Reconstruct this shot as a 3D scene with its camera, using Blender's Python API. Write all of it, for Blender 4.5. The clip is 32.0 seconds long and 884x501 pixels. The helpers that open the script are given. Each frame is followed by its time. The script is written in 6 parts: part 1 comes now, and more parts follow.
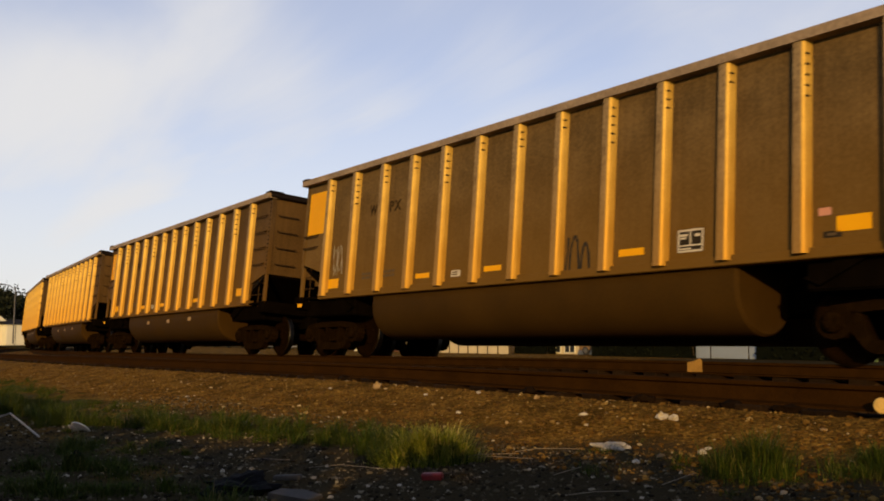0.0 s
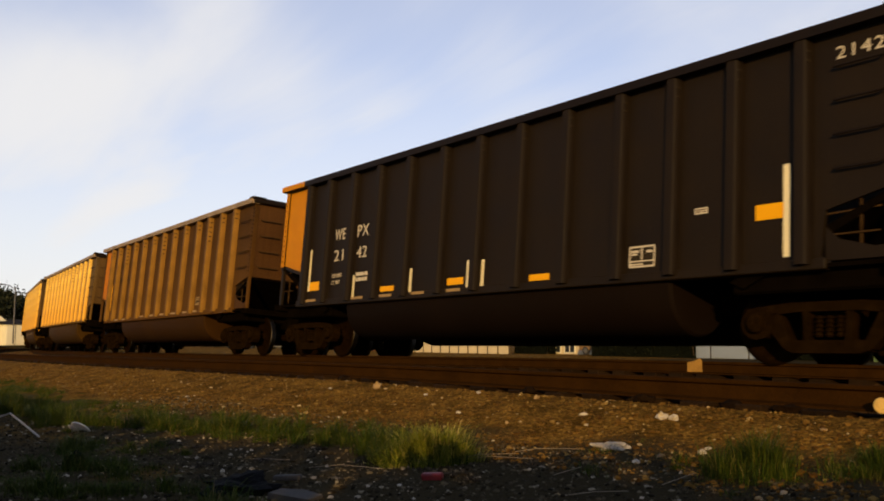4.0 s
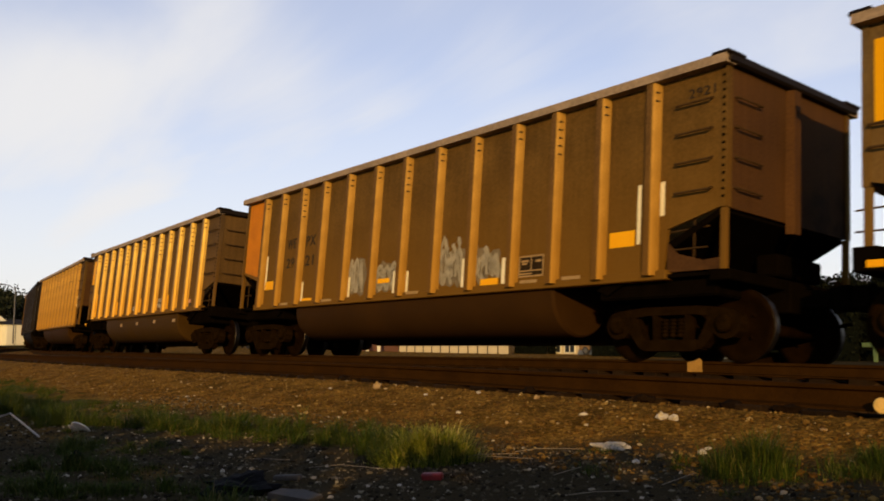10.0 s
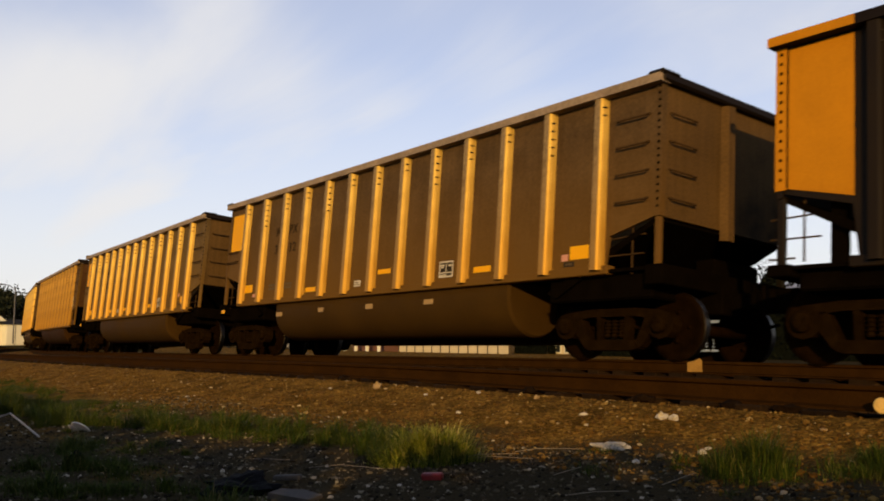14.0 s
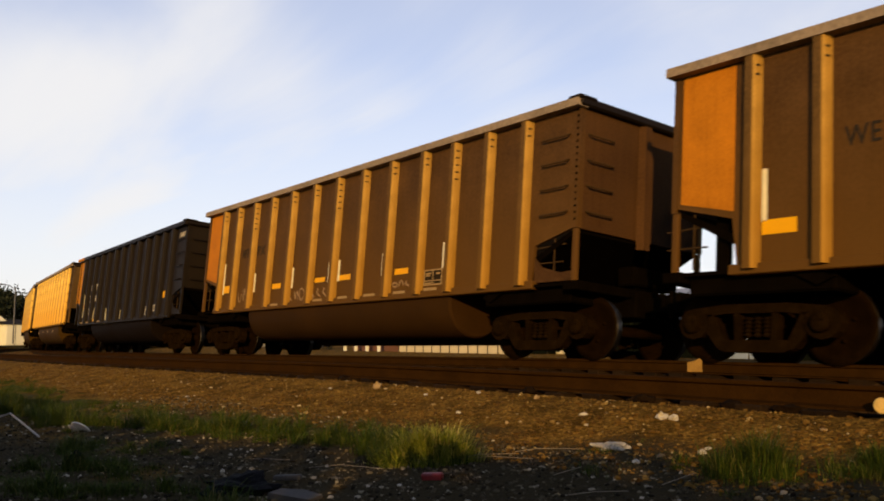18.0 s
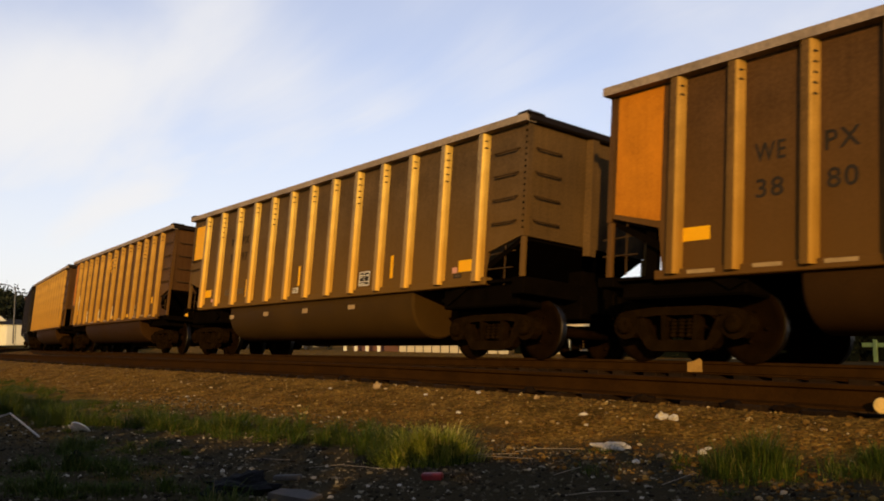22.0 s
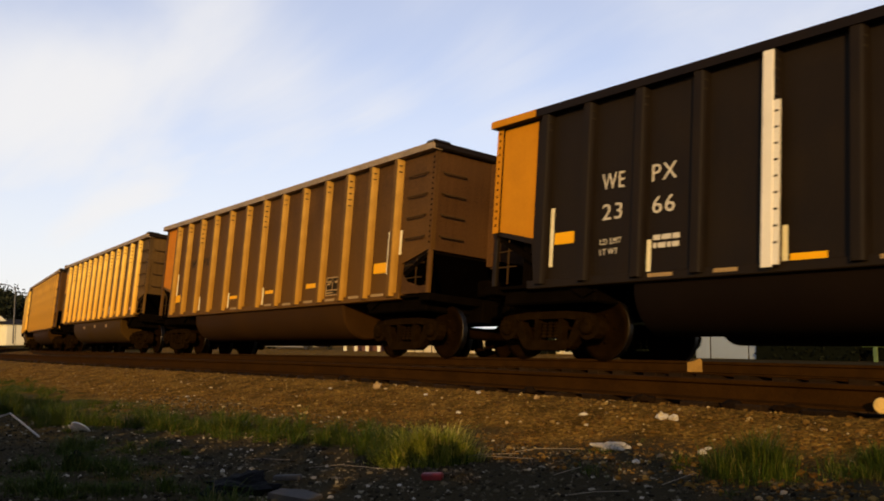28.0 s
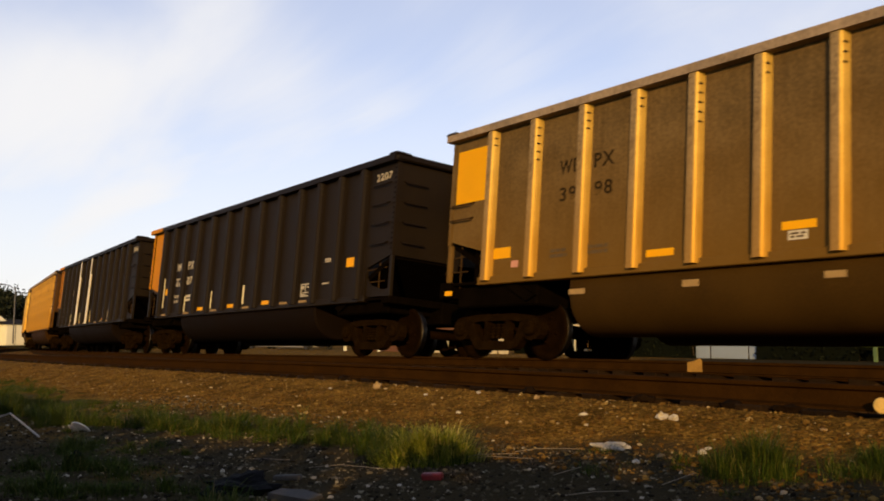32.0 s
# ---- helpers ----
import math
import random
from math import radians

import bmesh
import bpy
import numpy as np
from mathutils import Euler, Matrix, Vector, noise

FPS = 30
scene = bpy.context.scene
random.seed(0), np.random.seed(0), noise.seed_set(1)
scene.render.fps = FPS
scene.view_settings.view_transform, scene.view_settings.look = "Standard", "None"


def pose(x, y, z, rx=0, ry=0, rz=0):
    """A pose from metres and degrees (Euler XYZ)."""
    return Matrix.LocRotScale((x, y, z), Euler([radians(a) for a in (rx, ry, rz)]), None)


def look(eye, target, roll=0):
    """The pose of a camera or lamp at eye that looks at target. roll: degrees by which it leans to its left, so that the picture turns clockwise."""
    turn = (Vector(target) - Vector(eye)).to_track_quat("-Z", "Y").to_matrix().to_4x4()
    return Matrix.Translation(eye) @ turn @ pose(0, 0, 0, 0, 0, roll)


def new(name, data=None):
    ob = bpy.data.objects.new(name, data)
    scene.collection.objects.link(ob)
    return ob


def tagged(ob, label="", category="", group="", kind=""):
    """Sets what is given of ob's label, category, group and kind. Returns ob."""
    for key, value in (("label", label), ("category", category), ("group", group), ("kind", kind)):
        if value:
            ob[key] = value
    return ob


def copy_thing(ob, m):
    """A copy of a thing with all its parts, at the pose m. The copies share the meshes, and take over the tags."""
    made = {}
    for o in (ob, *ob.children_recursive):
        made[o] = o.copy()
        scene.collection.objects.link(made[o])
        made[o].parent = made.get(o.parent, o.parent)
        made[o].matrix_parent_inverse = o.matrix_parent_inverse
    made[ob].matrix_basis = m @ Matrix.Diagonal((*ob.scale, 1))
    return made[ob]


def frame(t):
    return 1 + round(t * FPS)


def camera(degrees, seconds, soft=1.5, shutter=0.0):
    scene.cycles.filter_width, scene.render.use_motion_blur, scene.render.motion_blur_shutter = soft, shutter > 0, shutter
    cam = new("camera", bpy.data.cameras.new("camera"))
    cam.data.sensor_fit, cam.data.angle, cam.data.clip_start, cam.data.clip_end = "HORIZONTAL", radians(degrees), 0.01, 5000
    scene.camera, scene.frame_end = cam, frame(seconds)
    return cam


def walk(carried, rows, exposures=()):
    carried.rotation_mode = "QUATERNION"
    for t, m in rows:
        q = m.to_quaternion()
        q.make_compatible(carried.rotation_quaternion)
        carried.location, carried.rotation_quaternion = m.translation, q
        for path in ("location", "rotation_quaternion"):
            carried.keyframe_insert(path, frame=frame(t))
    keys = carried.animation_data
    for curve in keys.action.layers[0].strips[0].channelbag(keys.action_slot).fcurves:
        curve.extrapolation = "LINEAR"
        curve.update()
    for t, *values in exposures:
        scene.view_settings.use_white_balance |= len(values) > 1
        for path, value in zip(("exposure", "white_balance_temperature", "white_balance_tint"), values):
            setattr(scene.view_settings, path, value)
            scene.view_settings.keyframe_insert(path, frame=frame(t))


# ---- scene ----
# ---------------------------------------------------------------- plan
# x runs along the track (the train goes towards -x), y away from the camera, z up; z = 0 is the rail head plane.
EYE_Z = 0.363
TRACK_Y = 10.79          # centre line of the train's track on the straight
SIDING_Y = 6.50          # centre line of the empty track in front
CURVE_AT = 17.4          # metres to the left where the curve begins
RADIUS = 271.0
CANT = 4.84              # the outer rail is raised
GRADE, GRADE_AT = 0.008, 9.2   # the line falls gently towards the bend
SPEED = 8.423
PITCH = 16.18            # coupler to coupler

cam = camera(52.8, 32.0, soft=1.85, shutter=0.15)
AZ, UP = radians(36.87), radians(5.67)
AIM = (-math.cos(AZ) * math.cos(UP) * 10, math.sin(AZ) * math.cos(UP) * 10, EYE_Z + math.sin(UP) * 10)
STAND = look((0, 0, EYE_Z), AIM, 0)
walk(cam, [(0.0, STAND), (32.0, STAND)], exposures=[(0.0, -0.16), (2.0, -0.12), (3.5, -0.06), (6.0, 0.05), (9.0, 0.05), (10.5, -0.08), (14.5, -0.08), (17.0, 0.03), (29.0, 0.03), (30.0, -0.03), (32.0, 0.08)])


def along(s, base=TRACK_Y):
    """Place and heading (radians) of a track's centre line, s metres to the left."""
    r = RADIUS + TRACK_Y - base
    a = max(s - CURVE_AT, 0.0) / RADIUS
    return -min(s, CURVE_AT) - r * math.sin(a), base + r * (1 - math.cos(a)), a


def fall(s):
    """Height of the rail head plane s metres to the left."""
    return -GRADE * min(max(s - GRADE_AT, 0.0), 160.0)


def lateral(x, y):
    """Metres from the train's centre line, positive away from the camera."""
    if x > -CURVE_AT:
        return y - TRACK_Y
    return RADIUS - math.hypot(x + CURVE_AT, y - TRACK_Y - RADIUS)


def train_pose(s):
    """Pose of a car whose middle is s metres to the left: it sits on the track by its two trucks."""
    x0, y0, a0 = along(s - 6.15)
    x1, y1, a1 = along(s + 6.15)
    heading = math.atan2(y1 - y0, -(x1 - x0))
    z0, z1 = fall(s - 6.15), fall(s + 6.15)
    return pose((x0 + x1) / 2, (y0 + y1) / 2, (z0 + z1) / 2, -CANT, math.degrees((z1 - z0) / 12.3), -math.degrees(heading))


# ---------------------------------------------------------------- light
SUN_AZ, SUN_EL = 43.0, 13.0          # sun over the camera's right shoulder: degrees from +x towards -y, and height
sun_from = Vector((math.cos(radians(SUN_AZ)) * math.cos(radians(SUN_EL)), -math.sin(radians(SUN_AZ)) * math.cos(radians(SUN_EL)), math.sin(radians(SUN_EL))))
sun = new("sun", bpy.data.lights.new("sun", "SUN"))
sun.data.energy, sun.data.angle, sun.data.color = 5.0, radians(0.6), (1.0, 0.62, 0.22)
sun.matrix_world = look(sun_from * 50, (0, 0, 0))

world = bpy.data.worlds.new("world")
scene.world = world
world.use_nodes = True


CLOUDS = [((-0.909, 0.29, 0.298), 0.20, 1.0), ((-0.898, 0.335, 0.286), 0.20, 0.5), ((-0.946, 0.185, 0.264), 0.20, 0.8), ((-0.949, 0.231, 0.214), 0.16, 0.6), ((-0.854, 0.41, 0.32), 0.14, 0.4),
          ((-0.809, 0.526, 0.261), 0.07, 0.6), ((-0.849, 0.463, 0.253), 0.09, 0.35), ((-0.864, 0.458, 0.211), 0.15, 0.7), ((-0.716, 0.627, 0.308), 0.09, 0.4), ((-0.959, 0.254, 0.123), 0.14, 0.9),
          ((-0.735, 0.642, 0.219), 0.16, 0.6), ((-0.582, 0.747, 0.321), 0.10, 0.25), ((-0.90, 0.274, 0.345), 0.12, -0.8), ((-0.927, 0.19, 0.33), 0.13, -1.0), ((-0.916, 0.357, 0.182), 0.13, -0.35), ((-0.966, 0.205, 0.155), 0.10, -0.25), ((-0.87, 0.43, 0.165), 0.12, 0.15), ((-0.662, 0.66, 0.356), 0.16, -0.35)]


def build_sky():
    """Clear low-sun sky, pale haze at the horizon, and soft white cloud banks with torn edges."""
    nt = world.node_tree
    nt.nodes.clear()
    N, L = nt.nodes.new, nt.links.new

    def math_node(op, a, b):
        m = N("ShaderNodeMath"); m.operation = op
        for k, v in enumerate((a, b)):
            if isinstance(v, (int, float)):
                m.inputs[k].default_value = v
            else:
                L(v, m.inputs[k])
        return m.outputs[0]

    out, bg = N("ShaderNodeOutputWorld"), N("ShaderNodeBackground")
    sky = N("ShaderNodeTexSky")
    sky.sky_type, sky.sun_disc = "NISHITA", False
    sky.sun_elevation, sky.sun_rotation = radians(SUN_EL + 5), math.atan2(sun_from.x, sun_from.y)
    sky.air_density, sky.dust_density, sky.ozone_density = 1.0, 0.5, 2.0
    tc, sep = N("ShaderNodeTexCoord"), N("ShaderNodeSeparateXYZ")
    L(tc.outputs["Generated"], sep.inputs[0])
    # wisps: noise on a high flat layer, stretched along the wind
    high = math_node("ADD", math_node("MAXIMUM", sep.outputs["Z"], 0.0), 0.16)
    flat, cmb = N("ShaderNodeVectorMath"), N("ShaderNodeCombineXYZ")
    flat.operation = "DIVIDE"
    for k in range(3):
        L(high, cmb.inputs[k])
    L(tc.outputs["Generated"], flat.inputs[0]); L(cmb.outputs[0], flat.inputs[1])
    mp = N("ShaderNodeMapping")
    mp.inputs["Rotation"].default_value, mp.inputs["Scale"].default_value, mp.inputs["Location"].default_value = (0, 0, radians(20)), (0.8, 1.9, 0.5), (0.35, 0.8, 0.0)
    L(flat.outputs[0], mp.inputs[0])
    n1 = N("ShaderNodeTexNoise")
    n1.inputs["Scale"].default_value, n1.inputs["Detail"].default_value, n1.inputs["Roughness"].default_value = 1.0, 7.0, 0.5
    n1.inputs["Distortion"].default_value = 0.5
    L(mp.outputs[0], n1.inputs["Vector"])
    total = math_node("MULTIPLY", math_node("SUBTRACT", n1.outputs["Fac"], 0.5), 3.7)
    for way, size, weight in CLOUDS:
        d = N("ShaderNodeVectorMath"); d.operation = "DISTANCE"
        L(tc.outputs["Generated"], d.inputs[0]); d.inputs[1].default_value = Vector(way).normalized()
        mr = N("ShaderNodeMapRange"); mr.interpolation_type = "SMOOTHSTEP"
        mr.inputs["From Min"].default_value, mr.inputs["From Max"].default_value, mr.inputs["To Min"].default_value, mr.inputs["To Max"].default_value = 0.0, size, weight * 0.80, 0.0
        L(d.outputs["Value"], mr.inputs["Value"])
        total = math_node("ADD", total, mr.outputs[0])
    cover = N("ShaderNodeMapRange"); cover.interpolation_type = "SMOOTHSTEP"
    cover.inputs["From Min"].default_value, cover.inputs["From Max"].default_value = -0.35, 1.65
    L(total, cover.inputs["Value"])
    hz = N("ShaderNodeMapRange")
    hz.inputs["From Min"].default_value, hz.inputs["From Max"].default_value, hz.inputs["To Min"].default_value, hz.inputs["To Max"].default_value = 0.0, 0.52, 0.94, 0.0
    L(sep.outputs["Z"], hz.inputs["Value"])
    veil = math_node("ADD", math_node("MULTIPLY", cover.outputs[0], 0.56), 0.39)
    thin = N("ShaderNodeMapRange"); thin.interpolation_type = "SMOOTHSTEP"      # the veil thins out towards the zenith
    thin.inputs["From Min"].default_value, thin.inputs["From Max"].default_value, thin.inputs["To Min"].default_value, thin.inputs["To Max"].default_value = 0.38, 0.72, 1.0, 0.12
    L(sep.outputs["Z"], thin.inputs["Value"])
    amount = math_node("MAXIMUM", math_node("MULTIPLY", veil, thin.outputs[0]), hz.outputs[0])
    tint = N("ShaderNodeMix"); tint.data_type = "RGBA"; tint.blend_type = "MULTIPLY"; tint.inputs[0].default_value = 1.0
    tint.inputs[7].default_value = (1.50, 1.36, 1.58, 1)
    L(sky.outputs[0], tint.inputs[6])
    mix = N("ShaderNodeMix"); mix.data_type = "RGBA"
    L(amount, mix.inputs[0]); L(tint.outputs[2], mix.inputs[6])
    mix.inputs[7].default_value = (8.9, 8.75, 8.7, 1)
    L(mix.outputs[2], bg.inputs["Color"])
    bg.inputs["Strength"].default_value = 0.10
    L(bg.outputs[0], out.inputs["Surface"])


build_sky()

# ---------------------------------------------------------------- materials
MATS = {}


def mat(name, color, rough=0.7, metal=0.0, vary=0.25, scale=6.0, fine=60.0, bump=0.15, streak=0.0, dirt=None, dirt_amount=0.0, objrand=0.0, spec=0.5, ground_sheen=None):
    """A worn surface: base colour broken up at two scales, optional vertical streaks and a dirt colour in patches, and
    a warmer tone low on a car's side, painted in for light reflected off the gravel."""
    if name in MATS:
        return MATS[name]
    m = bpy.data.materials.new(name)
    m.use_nodes = True
    nt = m.node_tree
    nt.nodes.clear()
    N, L = nt.nodes.new, nt.links.new
    out, bs = N("ShaderNodeOutputMaterial"), N("ShaderNodeBsdfPrincipled")
    L(bs.outputs[0], out.inputs[0])
    tc = N("ShaderNodeTexCoord")
    vec = tc.outputs["Object"]
    if objrand:
        oi = N("ShaderNodeObjectInfo")
        sh = N("ShaderNodeVectorMath"); sh.operation = "SCALE"; sh.inputs[0].default_value = (17.0, 31.0, 23.0)
        L(oi.outputs["Random"], sh.inputs["Scale"])
        ad = N("ShaderNodeVectorMath"); ad.operation = "ADD"
        L(vec, ad.inputs[0]); L(sh.outputs[0], ad.inputs[1])
        vec = ad.outputs[0]
    big, small = N("ShaderNodeTexNoise"), N("ShaderNodeTexNoise")
    big.inputs["Scale"].default_value, big.inputs["Detail"].default_value = scale, 4
    small.inputs["Scale"].default_value, small.inputs["Detail"].default_value = fine, 3
    L(vec, big.inputs["Vector"]); L(vec, small.inputs["Vector"])
    addn = N("ShaderNodeMath"); addn.operation = "ADD"
    L(big.outputs["Fac"], addn.inputs[0]); L(small.outputs["Fac"], addn.inputs[1])
    last = addn.outputs[0]
    if streak:
        mp = N("ShaderNodeMapping"); mp.inputs["Scale"].default_value = (9.0, 9.0, 0.45)
        st = N("ShaderNodeTexNoise"); st.inputs["Scale"].default_value, st.inputs["Detail"].default_value = 1.6, 5
        L(vec, mp.inputs[0]); L(mp.outputs[0], st.inputs["Vector"])
        mm = N("ShaderNodeMath"); mm.operation = "MULTIPLY_ADD"; mm.inputs[1].default_value = streak; 
        L(st.outputs["Fac"], mm.inputs[0]); L(last, mm.inputs[2])
        sb = N("ShaderNodeMath"); sb.operation = "SUBTRACT"; sb.inputs[1].default_value = streak * 0.5
        L(mm.outputs[0], sb.inputs[0])
        last = sb.outputs[0]
    rng = N("ShaderNodeMapRange")
    rng.inputs["From Min"].default_value, rng.inputs["From Max"].default_value = 0.65, 1.35
    rng.inputs["To Min"].default_value, rng.inputs["To Max"].default_value = 1 - vary, 1 + vary
    L(last, rng.inputs["Value"])
    if objrand:
        om = N("ShaderNodeMapRange"); om.inputs["To Min"].default_value, om.inputs["To Max"].default_value = 1 - objrand, 1 + objrand
        L(oi.outputs["Random"], om.inputs["Value"])
        mu = N("ShaderNodeMath"); mu.operation = "MULTIPLY"
        L(rng.outputs[0], mu.inputs[0]); L(om.outputs[0], mu.inputs[1])
        val = mu.outputs[0]
    else:
        val = rng.outputs[0]
    sc = N("ShaderNodeVectorMath"); sc.operation = "SCALE"; sc.inputs[0].default_value = color
    L(val, sc.inputs["Scale"])
    col = sc.outputs[0]
    if dirt:
        pn = N("ShaderNodeTexNoise"); pn.inputs["Scale"].default_value, pn.inputs["Detail"].default_value, pn.inputs["Roughness"].default_value = scale * 0.35, 6, 0.65
        L(vec, pn.inputs["Vector"])
        pr = N("ShaderNodeMapRange"); pr.inputs["From Min"].default_value, pr.inputs["From Max"].default_value = 0.62 - 0.3 * dirt_amount, 0.78 - 0.3 * dirt_amount
        L(pn.outputs["Fac"], pr.inputs["Value"])
        dm = N("ShaderNodeMix"); dm.data_type = "RGBA"
        L(pr.outputs[0], dm.inputs[0]); L(col, dm.inputs[6]); dm.inputs[7].default_value = (*dirt, 1)
        col = dm.outputs[2]
    # warm light off the gravel, painted in low on the car's side
    if ground_sheen:
        sp = N("ShaderNodeSeparateXYZ"); L(tc.outputs["Object"], sp.inputs[0])
        up = N("ShaderNodeMath"); up.operation = "MULTIPLY_ADD"; up.inputs[1].default_value = 0.9
        L(big.outputs["Fac"], up.inputs[0]); L(sp.outputs["Z"], up.inputs[2])
        dr = N("ShaderNodeMapRange"); dr.inputs["From Min"].default_value, dr.inputs["From Max"].default_value, dr.inputs["To Min"].default_value, dr.inputs["To Max"].default_value = 1.5, 3.7, 0.9, 0.0
        L(up.outputs[0], dr.inputs["Value"])
        du = N("ShaderNodeMix"); du.data_type = "RGBA"
        L(dr.outputs[0], du.inputs[0]); L(col, du.inputs[6]); du.inputs[7].default_value = (*ground_sheen, 1)
        col = du.outputs[2]
    L(col, bs.inputs["Base Color"])
    rr = N("ShaderNodeMapRange"); rr.inputs["To Min"].default_value, rr.inputs["To Max"].default_value = max(rough - 0.12, 0.02), min(rough + 0.12, 1)
    L(big.outputs["Fac"], rr.inputs["Value"]); L(rr.outputs[0], bs.inputs["Roughness"])
    bs.inputs["Metallic"].default_value = metal
    bs.inputs["Specular IOR Level"].default_value = spec
    if bump:
        bp = N("ShaderNodeBump"); bp.inputs["Strength"].default_value, bp.inputs["Distance"].default_value = bump, 0.02
        L(last, bp.inputs["Height"]); L(bp.outputs[0], bs.inputs["Normal"])
    MATS[name] = m
    return m


ALU = mat("dusty_aluminium", (0.070, 0.0425, 0.0170), 0.7, 0.1, 0.36, 1.7, 26, 0.06, streak=0.45, spec=0.02, ground_sheen=(0.108, 0.054, 0.0085))
ALU_FACE = mat("dull_rib_face", (0.215, 0.150, 0.070), 0.6, 0.2, 0.45, 2.0, 30, 0.06, streak=0.9, dirt=(0.0816, 0.0476, 0.017), dirt_amount=0.25, spec=0.03, ground_sheen=(0.26, 0.140, 0.030))
# Rib flank colours carry the sun's gleam, so they are brighter than the fronts.
ALU_RIB = mat("sunlit_aluminium_flank", (0.43, 0.280, 0.058), 0.5, 0.3, 0.26, 2.5, 50, 0.08, streak=0.6, spec=0.03, ground_sheen=(0.40, 0.205, 0.022))
ALU_TOP = mat("weathered_chord", (0.215, 0.160, 0.100), 0.7, 0.2, 0.35, 2.2, 18, 0.1, spec=0.03)
ALU_OLIVE = mat("olive_dusty_aluminium", (0.096, 0.0620, 0.0230), 0.7, 0.1, 0.36, 1.7, 26, 0.06, streak=0.45, dirt=(0.0272, 0.017, 0.0061), dirt_amount=0.12, spec=0.02, ground_sheen=(0.118, 0.062, 0.0100))
# End colours: soot, plus shade between the cars painted into the tone.
ALU_END = mat("sooty_shaded_aluminium_end", (0.074, 0.0425, 0.0135), 0.7, 0.1, 0.35, 1.0, 30, 0.08, streak=0.5, dirt=(0.0082, 0.0054, 0.0027), dirt_amount=0.35, spec=0.03)
STEEL_END = mat("sooty_shaded_steel_end", (0.052, 0.0245, 0.0080), 0.75, 0.05, 0.35, 1.0, 30, 0.08, streak=0.5, dirt=(0.0082, 0.0048, 0.002), dirt_amount=0.3, spec=0.03)
STEEL = mat("brown_steel", (0.066, 0.0325, 0.0098), 0.65, 0.15, 0.36, 1.7, 26, 0.08, streak=0.4, spec=0.03, ground_sheen=(0.088, 0.041, 0.0070))
TAN_STEEL = mat("tan_brown_steel", (0.082, 0.0455, 0.0105), 0.7, 0.1, 0.36, 1.7, 26, 0.08, streak=0.5, spec=0.02, ground_sheen=(0.118, 0.058, 0.0075))
RUSTY_RIB = mat("sunlit_rusty_flank", (0.160, 0.085, 0.016), 0.65, 0.1, 0.3, 2.5, 50, 0.1, streak=0.6, spec=0.02)
RUSTY = mat("rusty_steel", (0.052, 0.0255, 0.0068), 0.7, 0.1, 0.36, 1.7, 26, 0.08, streak=0.55, spec=0.02, ground_sheen=(0.078, 0.036, 0.0065))
STEEL_FACE = mat("dull_steel_rib", (0.098, 0.0530, 0.0150), 0.65, 0.15, 0.35, 2.0, 30, 0.08, streak=0.8, spec=0.03, ground_sheen=(0.110, 0.054, 0.0090))
STEEL_RIB = mat("sunlit_worn_steel_flank", (0.285, 0.160, 0.030), 0.6, 0.15, 0.3, 2.5, 50, 0.1, streak=0.6, spec=0.03, ground_sheen=(0.25, 0.125, 0.015))
BLACK = mat("black_paint", (0.0098, 0.0062, 0.0025), 0.6, 0.0, 0.25, 1.5, 50, 0.05, streak=0.4, spec=0.08)
BLACK_RIB = mat("black_rib_paint", (0.0070, 0.0043, 0.0021), 0.6, 0.0, 0.25, 2.5, 50, 0.05, spec=0.08)
ORANGE = mat("orange_panel", (0.381, 0.153, 0.0054), 0.6, 0.0, 0.12, 2.0, 40, 0.04, streak=0.3, spec=0.03)
YELLOW = mat("yellow_panel", (0.56, 0.272, 0.0016), 0.5, 0.0, 0.06, 2.0, 40, 0.02, spec=0.03)
REFLECT = mat("yellow_reflector", (0.62, 0.30, 0.004), 0.4, 0.0, 0.05, 3.0, 40, 0.02, spec=0.03)
WHITE_TAPE = mat("white_reflector", (0.612, 0.544, 0.306), 0.4, 0.0, 0.1, 4.0, 60, 0.02)
TAN_MARK = mat("tan_stencil", (0.245, 0.160, 0.0578), 0.6, 0.0, 0.2, 6.0, 60, 0.02, spec=0.15)
DARK_MARK = mat("dark_lettering", (0.0204, 0.015, 0.0082), 0.8, 0.0, 0.3, 4.0, 60, 0.0, spec=0.08)
WHITE_MARK = mat("white_lettering", (0.435, 0.388, 0.272), 0.6, 0.0, 0.15, 6.0, 60, 0.0)
GREY_MARK = mat("faded_lettering", (0.0748, 0.051, 0.0238), 0.7, 0.0, 0.2, 6.0, 60, 0.0, spec=0.1)
PINK = mat("pink_placard", (0.422, 0.190, 0.109), 0.6, 0.0, 0.1, 6.0, 60, 0.0)
# Underframe, truck and wheel colours near black: grime plus painted-in undercar shade.
UNDER = mat("underframe_grime_shade", (0.0027, 0.0018, 0.0009), 0.95, 0.0, 0.4, 4.0, 50, 0.2, spec=0.0)
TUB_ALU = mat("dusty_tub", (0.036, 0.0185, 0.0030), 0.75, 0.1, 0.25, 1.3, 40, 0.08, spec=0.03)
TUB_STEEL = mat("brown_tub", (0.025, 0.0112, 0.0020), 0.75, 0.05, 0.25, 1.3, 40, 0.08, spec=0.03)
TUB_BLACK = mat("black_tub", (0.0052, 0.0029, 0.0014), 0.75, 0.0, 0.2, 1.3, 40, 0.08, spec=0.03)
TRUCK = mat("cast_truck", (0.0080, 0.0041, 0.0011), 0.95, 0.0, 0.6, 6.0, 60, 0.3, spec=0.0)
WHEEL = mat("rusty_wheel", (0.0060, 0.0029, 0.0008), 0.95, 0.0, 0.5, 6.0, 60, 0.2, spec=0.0)
